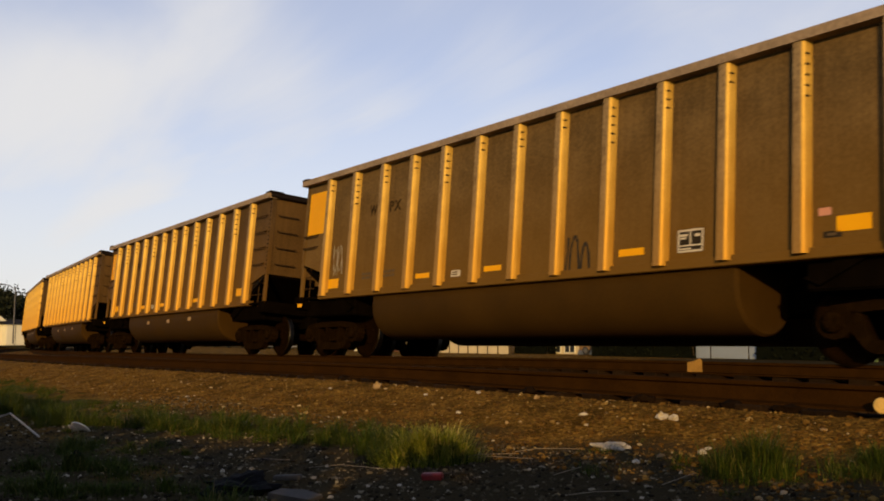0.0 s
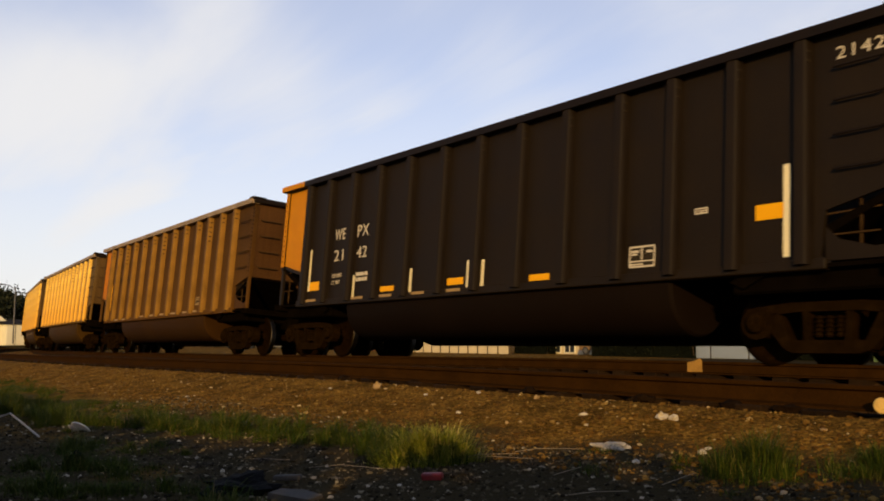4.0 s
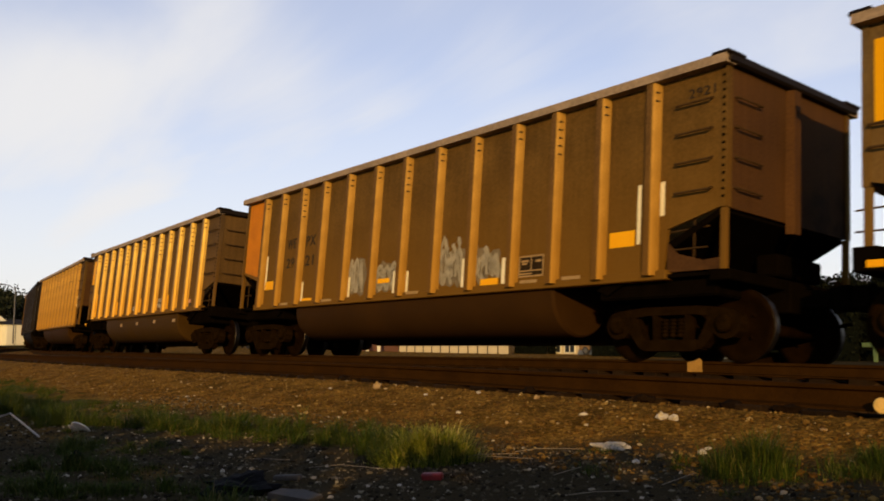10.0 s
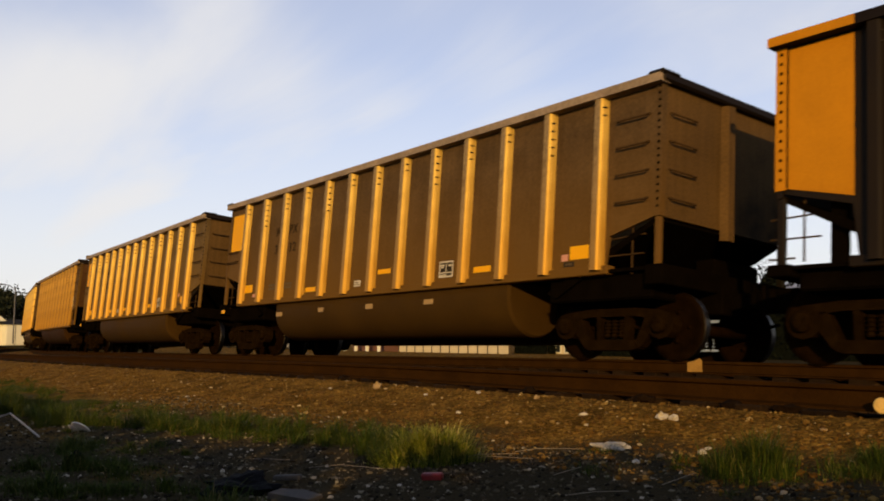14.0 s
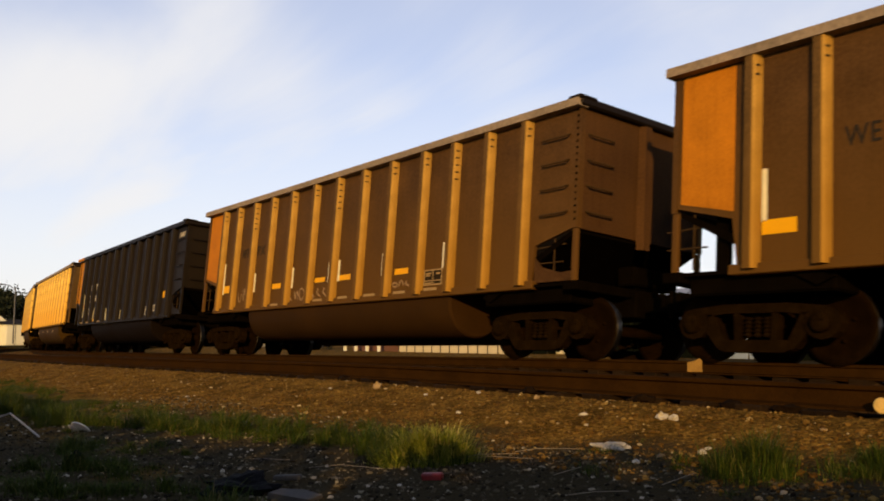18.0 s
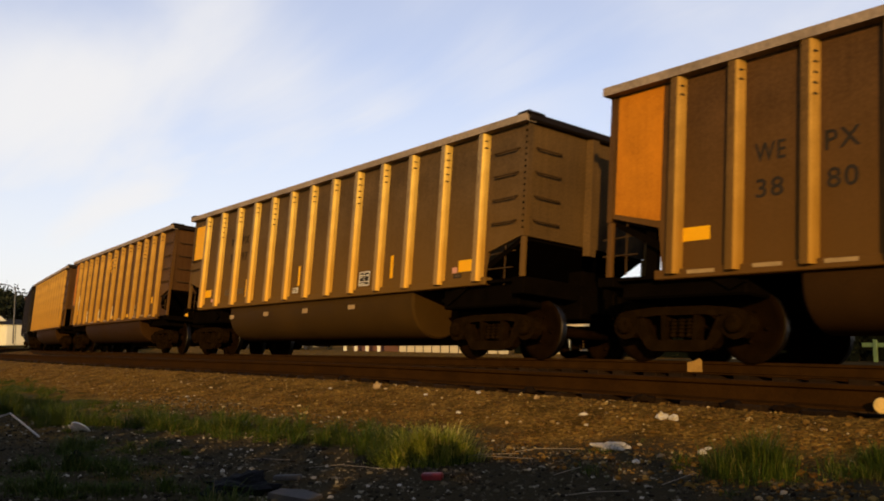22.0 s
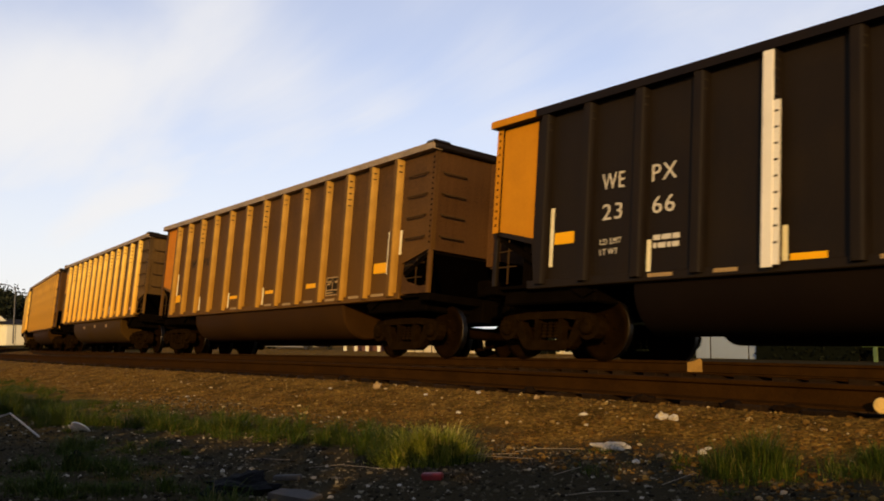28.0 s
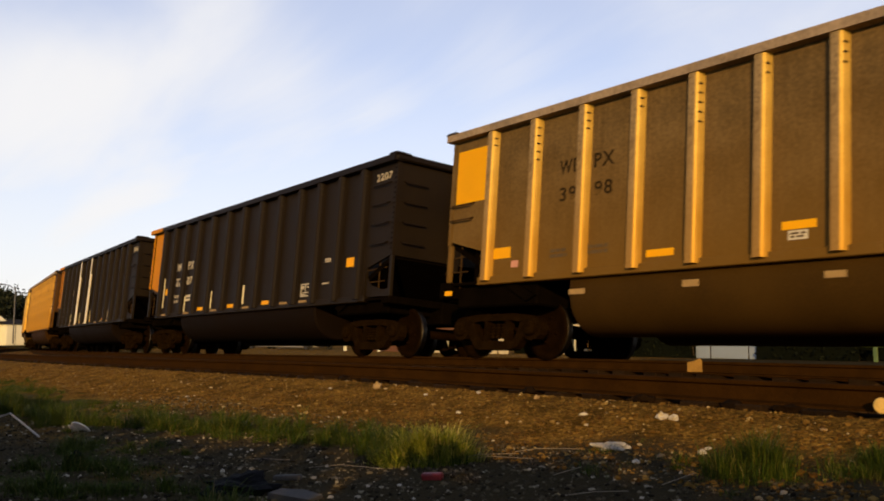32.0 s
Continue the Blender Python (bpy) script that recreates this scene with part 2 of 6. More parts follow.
GRIME_BAR = mat("rusty_grime_bar", (0.040, 0.0225, 0.0080), 0.9, 0.0, 0.4, 4.0, 50, 0.1, spec=0.02)
TREAD = mat("polished_tread", (0.0476, 0.0408, 0.034), 0.45, 1.0, 0.1, 6.0, 60, 0.0)
RAIL_RUST = mat("rail_rust", (0.0205, 0.0088, 0.0013), 0.9, 0.0, 0.35, 5.0, 70, 0.25, spec=0.01)
RAIL_HEAD = mat("rail_head", (0.0180, 0.0078, 0.0012), 0.8, 0.0, 0.3, 5.0, 70, 0.1, spec=0.03)
TIE = mat("old_tie", (0.0125, 0.0068, 0.0024), 0.95, 0.0, 0.4, 6.0, 60, 0.4, objrand=0.3, spec=0.05)


# ---------------------------------------------------------------- mesh helpers
def mesh_from(bm, name, material, smooth=False):
    me = bpy.data.meshes.new(name)
    bm.normal_update()
    bm.to_mesh(me)
    bm.free()
    if material:
        me.materials.append(material)
    if smooth:
        for p in me.polygons:
            p.use_smooth = True
    return me


def part(name, bm, material, parent=None, label="", m=None, smooth=False):
    """Link a bmesh (or a mesh) as one object under a thing or a part."""
    me = bm if isinstance(bm, bpy.types.Mesh) else mesh_from(bm, name, material, smooth)
    ob = new(name, me)
    if parent:
        ob.parent = parent
    if m is not None:
        ob.matrix_local = m
    if label:
        tagged(ob, label)
    return ob


def thing(name, label, category, group="", kind="", m=None):
    ob = new(name)
    ob.empty_display_size = 0.2
    if m is not None:
        ob.matrix_world = m
    return tagged(ob, label, category, group, kind)


def add_box(bm, x0, x1, y0, y1, z0, z1, bevel=0.0, m=None):
    r = bmesh.ops.create_cube(bm, size=1.0)
    vs = r["verts"]
    for v in vs:
        v.co = Vector((x0 + (v.co.x + 0.5) * (x1 - x0), y0 + (v.co.y + 0.5) * (y1 - y0), z0 + (v.co.z + 0.5) * (z1 - z0)))
    if m is not None:
        bmesh.ops.transform(bm, matrix=m, verts=vs)
    if bevel:
        es = list({e for v in vs for e in v.link_edges})
        bmesh.ops.bevel(bm, geom=es, offset=bevel, segments=1, affect="EDGES")
    return bm


def box(x0, x1, y0, y1, z0, z1, bevel=0.0, m=None):
    return add_box(bmesh.new(), x0, x1, y0, y1, z0, z1, bevel, m)


def add_rod(bm, p0, p1, r, seg=8):
    p0, p1 = Vector(p0), Vector(p1)
    d = p1 - p0
    m = Matrix.Translation((p0 + p1) / 2) @ d.to_track_quat("Z", "Y").to_matrix().to_4x4()
    bmesh.ops.create_cone(bm, cap_ends=True, segments=seg, radius1=r, radius2=r, depth=d.length, matrix=m)
    return bm


def add_prism(bm, outline, axis, a0, a1):
    """Extrude a closed outline of 2D points along an axis: 'x' takes (y, z), 'y' takes (x, z), 'z' takes (x, y)."""
    def put(p, a):
        return {"x": (a, p[0], p[1]), "y": (p[0], a, p[1]), "z": (p[0], p[1], a)}[axis]
    v0 = [bm.verts.new(put(p, a0)) for p in outline]
    v1 = [bm.verts.new(put(p, a1)) for p in outline]
    n = len(outline)
    bm.faces.new(v0)
    bm.faces.new(v1[::-1])
    for i in range(n):
        bm.faces.new((v0[i], v0[(i + 1) % n], v1[(i + 1) % n], v1[i]))
    bmesh.ops.recalc_face_normals(bm, faces=bm.faces)
    return bm


def prism(outline, axis, a0, a1):
    return add_prism(bmesh.new(), outline, axis, a0, a1)


def add_lathe(bm, profile, seg=20, m=None):
    """Turn (radius, y) points round the y axis."""
    rings = []
    for r, y in profile:
        rings.append([bm.verts.new((r * math.cos(2 * math.pi * k / seg), y, r * math.sin(2 * math.pi * k / seg))) for k in range(seg)])
    for a, b in zip(rings, rings[1:]):
        for k in range(seg):
            bm.faces.new((a[k], a[(k + 1) % seg], b[(k + 1) % seg], b[k]))
    bm.faces.new(rings[0][::-1])
    bm.faces.new(rings[-1])
    if m is not None:
        bmesh.ops.transform(bm, matrix=m, verts=[v for r in rings for v in r])
    bmesh.ops.recalc_face_normals(bm, faces=bm.faces)
    return bm


# ---------------------------------------------------------------- ground and tracks
PROFILE = [(-400, -0.6), (-30, -0.5), (-8.0, -0.44), (-7.0, -0.40), (-6.3, -0.33), (-5.75, -0.215), (-5.35, -0.135), (-3.3, -0.26), (-2.3, -0.30), (-1.4, -0.15),
           (1.3, -0.27), (2.4, -0.62), (30, -0.8), (400, -0.9)]


def level(l):
    for (a, za), (b, zb) in zip(PROFILE, PROFILE[1:]):
        if l <= b:
            k = max(0.0, min(1.0, (l - a) / (b - a)))
            return za + (zb - za) * k
    return PROFILE[-1][1]


def ground_z(x, y):
    l = lateral(x, y)
    z = level(l)
    if x < -GRADE_AT and abs(l) < 12:                 # the bed follows the falling line
        s = -x if x > -CURVE_AT else CURVE_AT + RADIUS * math.atan2(-x - CURVE_AT, RADIUS + TRACK_Y - y)
        z += fall(s) * min(1.0, (12 - abs(l)) / 4)
    if -9.5 < l < -5.5:
        z += 0.03 * noise.noise((x * 0.9, y * 0.9, 0.0)) + 0.012 * noise.noise((x * 4, y * 4, 3.0))
    return z


def soil_material():
    m = bpy.data.materials.new("gravel_soil")
    m.use_nodes = True
    nt = m.node_tree
    N, L = nt.nodes.new, nt.links.new
    bs = nt.nodes["Principled BSDF"]
    tc = N("ShaderNodeTexCoord")
    a, b, c = N("ShaderNodeTexNoise"), N("ShaderNodeTexNoise"), N("ShaderNodeTexVoronoi")
    a.inputs["Scale"].default_value, a.inputs["Detail"].default_value = 0.9, 6
    b.inputs["Scale"].default_value, b.inputs["Detail"].default_value = 22.0, 5
    c.inputs["Scale"].default_value = 45.0
    for n in (a, b, c):
        L(tc.outputs["Object"], n.inputs["Vector"])
    # packed small stones: each cell has its own shade, and the joints between them are dark
    c.inputs["Scale"].default_value = 34.0
    fine_cells = N("ShaderNodeTexVoronoi"); fine_cells.inputs["Scale"].default_value = 85.0
    L(tc.outputs["Object"], fine_cells.inputs["Vector"])
    shade = None
    for cells, lo, hi in ((c, 0.72, 1.3), (fine_cells, 0.75, 1.25)):
        one = N("ShaderNodeSeparateColor"); L(cells.outputs["Color"], one.inputs[0])
        cell = N("ShaderNodeMapRange"); cell.inputs["To Min"].default_value, cell.inputs["To Max"].default_value = lo, hi
        L(one.outputs[0], cell.inputs["Value"])
        gap = N("ShaderNodeMapRange"); gap.inputs["From Min"].default_value, gap.inputs["From Max"].default_value, gap.inputs["To Min"].default_value, gap.inputs["To Max"].default_value = 0.32, 0.62, 1.05, 0.75
        L(cells.outputs["Distance"], gap.inputs["Value"])
        for source in (cell, gap):
            if shade is None:
                shade = source.outputs[0]
            else:
                mu = N("ShaderNodeMath"); mu.operation = "MULTIPLY"
                L(shade, mu.inputs[0]); L(source.outputs[0], mu.inputs[1])
                shade = mu.outputs[0]
    ramp = N("ShaderNodeValToRGB")
    e = ramp.color_ramp.elements
    e[0].position, e[0].color = 0.34, (0.098, 0.0515, 0.0085, 1)
    e[1].position, e[1].color = 0.66, (0.215, 0.1190, 0.0200, 1)
    L(b.outputs["Fac"], ramp.inputs[0])
    r1 = N("ShaderNodeVectorMath"); r1.operation = "SCALE"
    L(ramp.outputs[0], r1.inputs[0]); L(shade, r1.inputs["Scale"])
    # lighter and darker drifts of dust a metre or less across
    pn = N("ShaderNodeTexNoise"); pn.inputs["Scale"].default_value, pn.inputs["Detail"].default_value = 2.6, 5
    L(tc.outputs["Object"], pn.inputs["Vector"])
    pr = N("ShaderNodeMapRange"); pr.inputs["From Min"].default_value, pr.inputs["From Max"].default_value, pr.inputs["To Min"].default_value, pr.inputs["To Max"].default_value = 0.34, 0.66, 0.55, 1.4
    L(pn.outputs["Fac"], pr.inputs["Value"])
    ps = N("ShaderNodeVectorMath"); ps.operation = "SCALE"
    L(r1.outputs[0], ps.inputs[0]); L(pr.outputs[0], ps.inputs["Scale"])
    # dark cinders lie over the low ground in uneven patches
    sep = N("ShaderNodeSeparateXYZ"); L(tc.outputs["Object"], sep.inputs[0])
    cm = N("ShaderNodeMath"); cm.operation = "MULTIPLY_ADD"; cm.inputs[1].default_value = 0.30
    L(a.outputs["Fac"], cm.inputs[0]); L(sep.outputs["Z"], cm.inputs[2])
    cx = N("ShaderNodeMath"); cx.operation = "MULTIPLY_ADD"; cx.inputs[1].default_value = -0.015
    L(sep.outputs["X"], cx.inputs[0]); L(cm.outputs[0], cx.inputs[2])
    rg = N("ShaderNodeMapRange"); rg.inputs["From Min"].default_value, rg.inputs["From Max"].default_value = -0.165, -0.09
    L(cx.outputs[0], rg.inputs["Value"])
    mx = N("ShaderNodeMix"); mx.data_type = "RGBA"
    mx.inputs[6].default_value = (0.034, 0.0262, 0.0125, 1)
    L(rg.outputs[0], mx.inputs[0]); L(ps.outputs[0], mx.inputs[7])
    L(mx.outputs[2], bs.inputs["Base Color"])
    bs.inputs["Roughness"].default_value = 0.95
    bs.inputs["Specular IOR Level"].default_value = 0.01
    ad = N("ShaderNodeMath"); ad.operation = "ADD"
    L(b.outputs["Fac"], ad.inputs[0]); L(c.outputs["Distance"], ad.inputs[1])
    bp = N("ShaderNodeBump"); bp.inputs["Strength"].default_value, bp.inputs["Distance"].default_value = 0.7, 0.016
    L(ad.outputs[0], bp.inputs["Height"]); L(bp.outputs[0], bs.inputs["Normal"])
    return m


SOIL = soil_material()


def graded(lo, hi, near_lo, near_hi, fine, grow=1.25):
    xs = [near_lo + fine * i for i in range(int((near_hi - near_lo) / fine) + 1)]
    step = fine
    while xs[0] > lo:
        step *= grow
        xs.insert(0, max(lo, xs[0] - step))
    step = fine
    while xs[-1] < hi:
        step *= grow
        xs.append(min(hi, xs[-1] + step))
    return xs


def build_ground():
    xs = graded(-1500, 1500, -26, 4, 0.16, 1.12)
    ys = graded(-1500, 1500, 1.0, 14.0, 0.12, 1.12)
    verts = [(x, y, ground_z(x, y)) for y in ys for x in xs]
    w = len(xs)
    faces = [(j * w + i, j * w + i + 1, (j + 1) * w + i + 1, (j + 1) * w + i) for j in range(len(ys) - 1) for i in range(w - 1)]
    me = bpy.data.meshes.new("ground")
    me.from_pydata(verts, [], faces)
    me.materials.append(SOIL)
    for p in me.polygons:
        p.use_smooth = True
    tagged(new("ground", me), "brown gravel shoulder and dark cinder ground beside the tracks", "ground", kind="structure")


RAIL_SECTION = [(-0.070, -0.172), (0.070, -0.172), (0.070, -0.160), (0.012, -0.140), (0.010, -0.045), (0.034, -0.034), (0.036, -0.008), (0.026, 0.0),
                (-0.026, 0.0), (-0.036, -0.008), (-0.034, -0.034), (-0.010, -0.045), (-0.012, -0.140), (-0.070, -0.160)]


def build_rail(base, side, label):
    """A rail swept along the track: side -1 is the rail nearer to the camera."""
    steps = [-260 + 20 * i for i in range(13)] + [-18 + 2 * i for i in range(80)] + [145 + 8 * i for i in range(40)]
    c, s = math.cos(radians(CANT)), math.sin(radians(CANT))
    bm = bmesh.new()
    rings = []
    for st in steps:
        x, y, a = along(st, base)
        ring = []
        for u, v in RAIL_SECTION:
            l, z = side * 0.75 + u, v
            l, z = l * c + z * s, -l * s + z * c
            ring.append(bm.verts.new((x + math.sin(a) * l, y + math.cos(a) * l, z + fall(st))))
        rings.append(ring)
    n = len(RAIL_SECTION)
    for a, b in zip(rings, rings[1:]):
        for k in range(n):
            f = bm.faces.new((a[k], a[(k + 1) % n], b[(k + 1) % n], b[k]))
            f.material_index = 1 if k in (6, 7, 8) else 0
    bmesh.ops.recalc_face_normals(bm, faces=bm.faces)
    ob = new("rail", mesh_from(bm, "rail", RAIL_RUST))
    ob.data.materials.append(RAIL_HEAD)
    return tagged(ob, label, "rail", "rails", "structure")


def build_ties():
    me = mesh_from(box(-0.115, 0.115, -0.96, 1.3, -0.16, 0.0, 0.012), "tie", TIE)
    for base, lo, hi in ((SIDING_Y, -4, 60), (TRACK_Y, -4, 60)):
        bed = thing("track_bed", "row of old dark wooden ties set in ballast", "track", kind="structure")
        st = lo + 0.1
        rng = random.Random(5)
        while st < hi:
            x, y, a = along(st, base)
            m = pose(x, y, fall(st), -CANT, 0, -math.degrees(a) + rng.uniform(-1.5, 1.5)) @ Matrix.Translation((0, rng.uniform(-0.06, 0.06), -0.175 + rng.uniform(-0.01, 0.005)))
            part("tie", me, None, bed, m=m)
            st += 0.51


build_ground()
for base in (SIDING_Y, TRACK_Y):
    for side in (-1, 1):
        build_rail(base, side, "rusty brown steel rail of a curving track" if base == SIDING_Y else "rusty rail under the passing coal train")
build_ties()


# ---------------------------------------------------------------- coal gondola cars
HX = 7.285               # half length of the body
TOP = 3.90               # top of the chord above the rail
SILL_ALU, SILL_STEEL = 1.155, 1.022   # bottom of the side
FACE, SKIN = 1.57, 1.45  # half width at the chord and at the side sheet
RIB_Y = 1.580            # front of the ribs
RIBS_ALU = [-6.08, -5.02, -3.95, -2.93, -1.94, -0.95, 0.04, 1.02, 2.01, 3.00, 4.00, 5.04, 6.12]
RIBS_STEEL = [-6.00, -5.09, -4.09, -3.10, -2.05, -0.97, 0.06, 1.11, 2.16, 3.23, 4.16, 5.11, 6.05]
WB, TC, WR = 0.89, 6.15, 0.457


def rib_mesh(name, material, slots, front, sill):
    """Pressed side stake: flat front, rounded flank, a few drain slots in the flank."""
    flank = [(0.040, -RIB_Y), (0.058, -RIB_Y + 0.007), (0.074, -RIB_Y + 0.022), (0.092, -RIB_Y + 0.060), (0.108, -SKIN + 0.01)]
    bm = prism([(-0.130, -SKIN + 0.01), (-0.066, -RIB_Y)] + flank, "z", sill + 0.06, TOP - 0.13)
    plain = set(bm.faces)
    for z in slots:
        add_box(bm, 0.074, 0.098, -RIB_Y + 0.024, -1.470, z - 0.012, z + 0.012)
    bm.normal_update()
    # sun painted in: bright colour on the sunward flank, dull on front and far flank
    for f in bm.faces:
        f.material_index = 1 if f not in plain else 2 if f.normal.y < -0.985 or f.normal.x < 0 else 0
    me = mesh_from(bm, name, material)
    me.materials.append(DARK_MARK)
    me.materials.append(front)
    return me


def tub_mesh(name, material, short, top):
    """Half of the belly between the trucks: one rounded trough beside the middle sill, closed by a slightly bulging cap."""
    prof = [(-0.14, top), (-1.40, top)] + [(-0.77 - 0.63 * math.cos(k * math.pi / 24), 0.97 - 0.635 * math.sin(k * math.pi / 24)) for k in range(25)]
    bm = bmesh.new()
    rings = []
    for x, k in ((-4.27, 0.40), (-4.26, 0.93), (-4.225, 0.99), (-4.20, 1), (-2, 1), (0, 1), (2, 1), (3.98 - short, 1), (4.005 - short, 0.99), (4.04 - short, 0.93), (4.05 - short, 0.40)):
        rings.append([bm.verts.new((x, -0.78 + (y + 0.78) * k, min(top, 0.85 + (z - 0.85) * k) if z < top - 0.01 else top)) for y, z in prof])
    n = len(rings[0])
    for a, b in zip(rings, rings[1:]):
        for k in range(n):
            bm.faces.new((a[k], a[(k + 1) % n], b[(k + 1) % n], b[k]))
    bm.faces.new(rings[0][::-1]); bm.faces.new(rings[-1])
    bmesh.ops.recalc_face_normals(bm, faces=bm.faces)
    me = mesh_from(bm, name, material)
    for p in me.polygons:
        p.use_smooth = abs(p.normal.x) < 0.35 and abs(p.normal.z) < 0.99
    return me


def side_frame_mesh():
    bm = bmesh.new()
    y0, y1 = -1.17, -1.02
    add_prism(bm, [(-1.06, 0.56), (-0.92, 0.655), (-0.45, 0.70), (0.45, 0.70), (0.92, 0.655), (1.06, 0.56), (0.72, 0.55), (0.40, 0.585), (-0.40, 0.585), (-0.72, 0.55)], "y", y0, y1)       # top member
    add_prism(bm, [(-0.50, 0.13), (-0.40, 0.10), (0.40, 0.10), (0.50, 0.13), (0.44, 0.25), (-0.44, 0.25)], "y", y0 - 0.03, y1)          # spring seat
    for s in (-1, 1):
        add_prism(bm, [(s * 0.38, 0.12), (s * 0.54, 0.15), (s * 0.70, 0.34), (s * 0.82, 0.57), (s * 0.62, 0.58), (s * 0.50, 0.34)], "y", y0, y1)     # diagonal
        add_prism(bm, [(s * 0.21, 0.24), (s * 0.29, 0.24), (s * 0.31, 0.60), (s * 0.23, 0.60)], "y", y0 + 0.01, y1)       # bolster guide
        ring = [(s * (WB + 0.225 * math.cos(a)), 0.455 + 0.20 * math.sin(a)) for a in [k * math.pi / 6 for k in range(12)]]
        add_prism(bm, ring if s > 0 else ring[::-1], "y", y0 - 0.025, y1)                                                        # pedestal
        add_lathe(bm, [(0.02, -0.05), (0.09, -0.045), (0.115, -0.03), (0.125, 0.0), (0.125, 0.06)], 14, Matrix.Translation((s * WB, y0 - 0.06, WR)))
        for q in (-0.05, 0.05):                                                                                            # bearing cap bolts
            add_rod(bm, (s * WB + q, y0 - 0.125, WR + 0.03), (s * WB + q, y0 - 0.10, WR + 0.03), 0.014, 6)
    return mesh_from(bm, "side_frame", TRUCK)


def spring_mesh():
    bm = bmesh.new()
    for k in range(5):
        add_lathe(bm, [(0.045, -0.014), (0.062, 0.0), (0.045, 0.014)], 10, Matrix.Translation((0, 0, 0.05 * k)) @ pose(0, 0, 0, 90, 0, 0))
    add_rod(bm, (0, 0, -0.02), (0, 0, 0.23), 0.04)
    return mesh_from(bm, "spring", TRUCK)


def wheelset_mesh():
    bm = bmesh.new()
    prof = [(0.10, -0.075), (0.30, -0.035), (0.395, -0.055), (WR - 0.02, -0.060), (WR, -0.050), (WR + 0.002, 0.045), (WR + 0.025, 0.055), (WR + 0.022, 0.08), (0.39, 0.08), (0.30, 0.02), (0.10, 0.06)]
    for s in (-1, 1):
        add_lathe(bm, [(r, y * -s * -1) if s < 0 else (r, -y) for r, y in prof], 28, Matrix.Translation((0, s * 0.76, 0)))
        for k in range(4):                                                                                                    # cast lugs on the plate
            a = k * math.pi / 2 + 0.4
            add_box(bm, 0.20 * math.cos(a) - 0.02, 0.20 * math.cos(a) + 0.02, s * 0.76 - 0.075, s * 0.76 + 0.075, 0.20 * math.sin(a) - 0.02, 0.20 * math.sin(a) + 0.02)
    add_rod(bm, (0, -1.12, 0), (0, 1.12, 0), 0.085, 12)
    me = mesh_from(bm, "wheelset", WHEEL)
    me.materials.append(TREAD)
    for p in me.polygons:
        c = p.center
        if math.hypot(c.x, c.z) > WR - 0.03 and abs(p.normal.y) < 0.7:
            p.material_index = 1
        p.use_smooth = True
    return me


def hoop(pts, r=0.016):
    bm = bmesh.new()
    for a, b in zip(pts, pts[1:]):
        add_rod(bm, a, b, r, 6)
    return bm


SHARED = {}


def shared_meshes():
    S = SHARED
    S["frame"], S["spring"], S["wheelset"] = side_frame_mesh(), spring_mesh(), wheelset_mesh()
    bm = box(-0.16, 0.16, -1.0, 1.0, 0.44, 0.66, 0.02)
    S["bolster"] = mesh_from(bm, "bolster", TRUCK)
    bm = box(0.0, 0.62, -0.10, 0.10, 0.74, 0.98, 0.02)
    add_box(bm, 0.48, 0.76, -0.15, 0.15, 0.70, 1.02, 0.04)
    add_rod(bm, (0.60, -0.12, 0.66), (0.60, -0.12, 1.06), 0.05)
    S["coupler"] = mesh_from(bm, "coupler", UNDER)
    S["hose"] = mesh_from(hoop([(0, 0, 0.95), (0.12, -0.05, 0.70), (0.32, -0.02, 0.52), (0.52, 0.06, 0.58)], 0.025), "air_hose", UNDER)
    S["grab_side"] = mesh_from(hoop([(-0.27, -SKIN, 0.03), (-0.27, -SKIN - 0.075, 0.0), (0.27, -SKIN - 0.075, 0.0), (0.27, -SKIN, 0.03)]), "grab_iron", GRIME_BAR)
    S["grab_end"] = mesh_from(hoop([(0.0, -0.25, 0.03), (0.075, -0.25, 0.0), (0.075, 0.25, 0.0), (0.0, 0.25, 0.03)]), "grab_iron", GRIME_BAR)
    for kind in ("grab_side", "grab_end"):                  # painted over on the black cars
        S[kind + "_black"] = S[kind].copy()
        S[kind + "_black"].materials[0] = BLACK_RIB
    # ladder stile with rungs in the open bay over the platform
    bm = hoop([(-0.30, -1.38, 1.14), (-0.30, -1.38, 1.95)], 0.014)
    for a, b in (((-0.72, -1.40, 1.42), (-0.08, -1.40, 1.42)), ((-0.72, -1.40, 1.66), (-0.08, -1.36, 1.70))):
        add_rod(bm, a, b, 0.012, 6)
    S["ladder"] = mesh_from(bm, "platform_ladder", GRIME_BAR)
    S["stay"] = mesh_from(box(-0.09, 0.09, -0.06, 0.06, 1.10, 2.0, 0.01), "end_stay", UNDER)
    bm = box(-1.3, 1.3, -0.3, 0.3, 0.50, 0.95, 0.05)
    add_rod(bm, (-0.9, 0.0, 0.62), (0.5, 0.0, 0.62), 0.2, 12)
    S["brake_gear"] = mesh_from(bm, "brake_gear", UNDER)


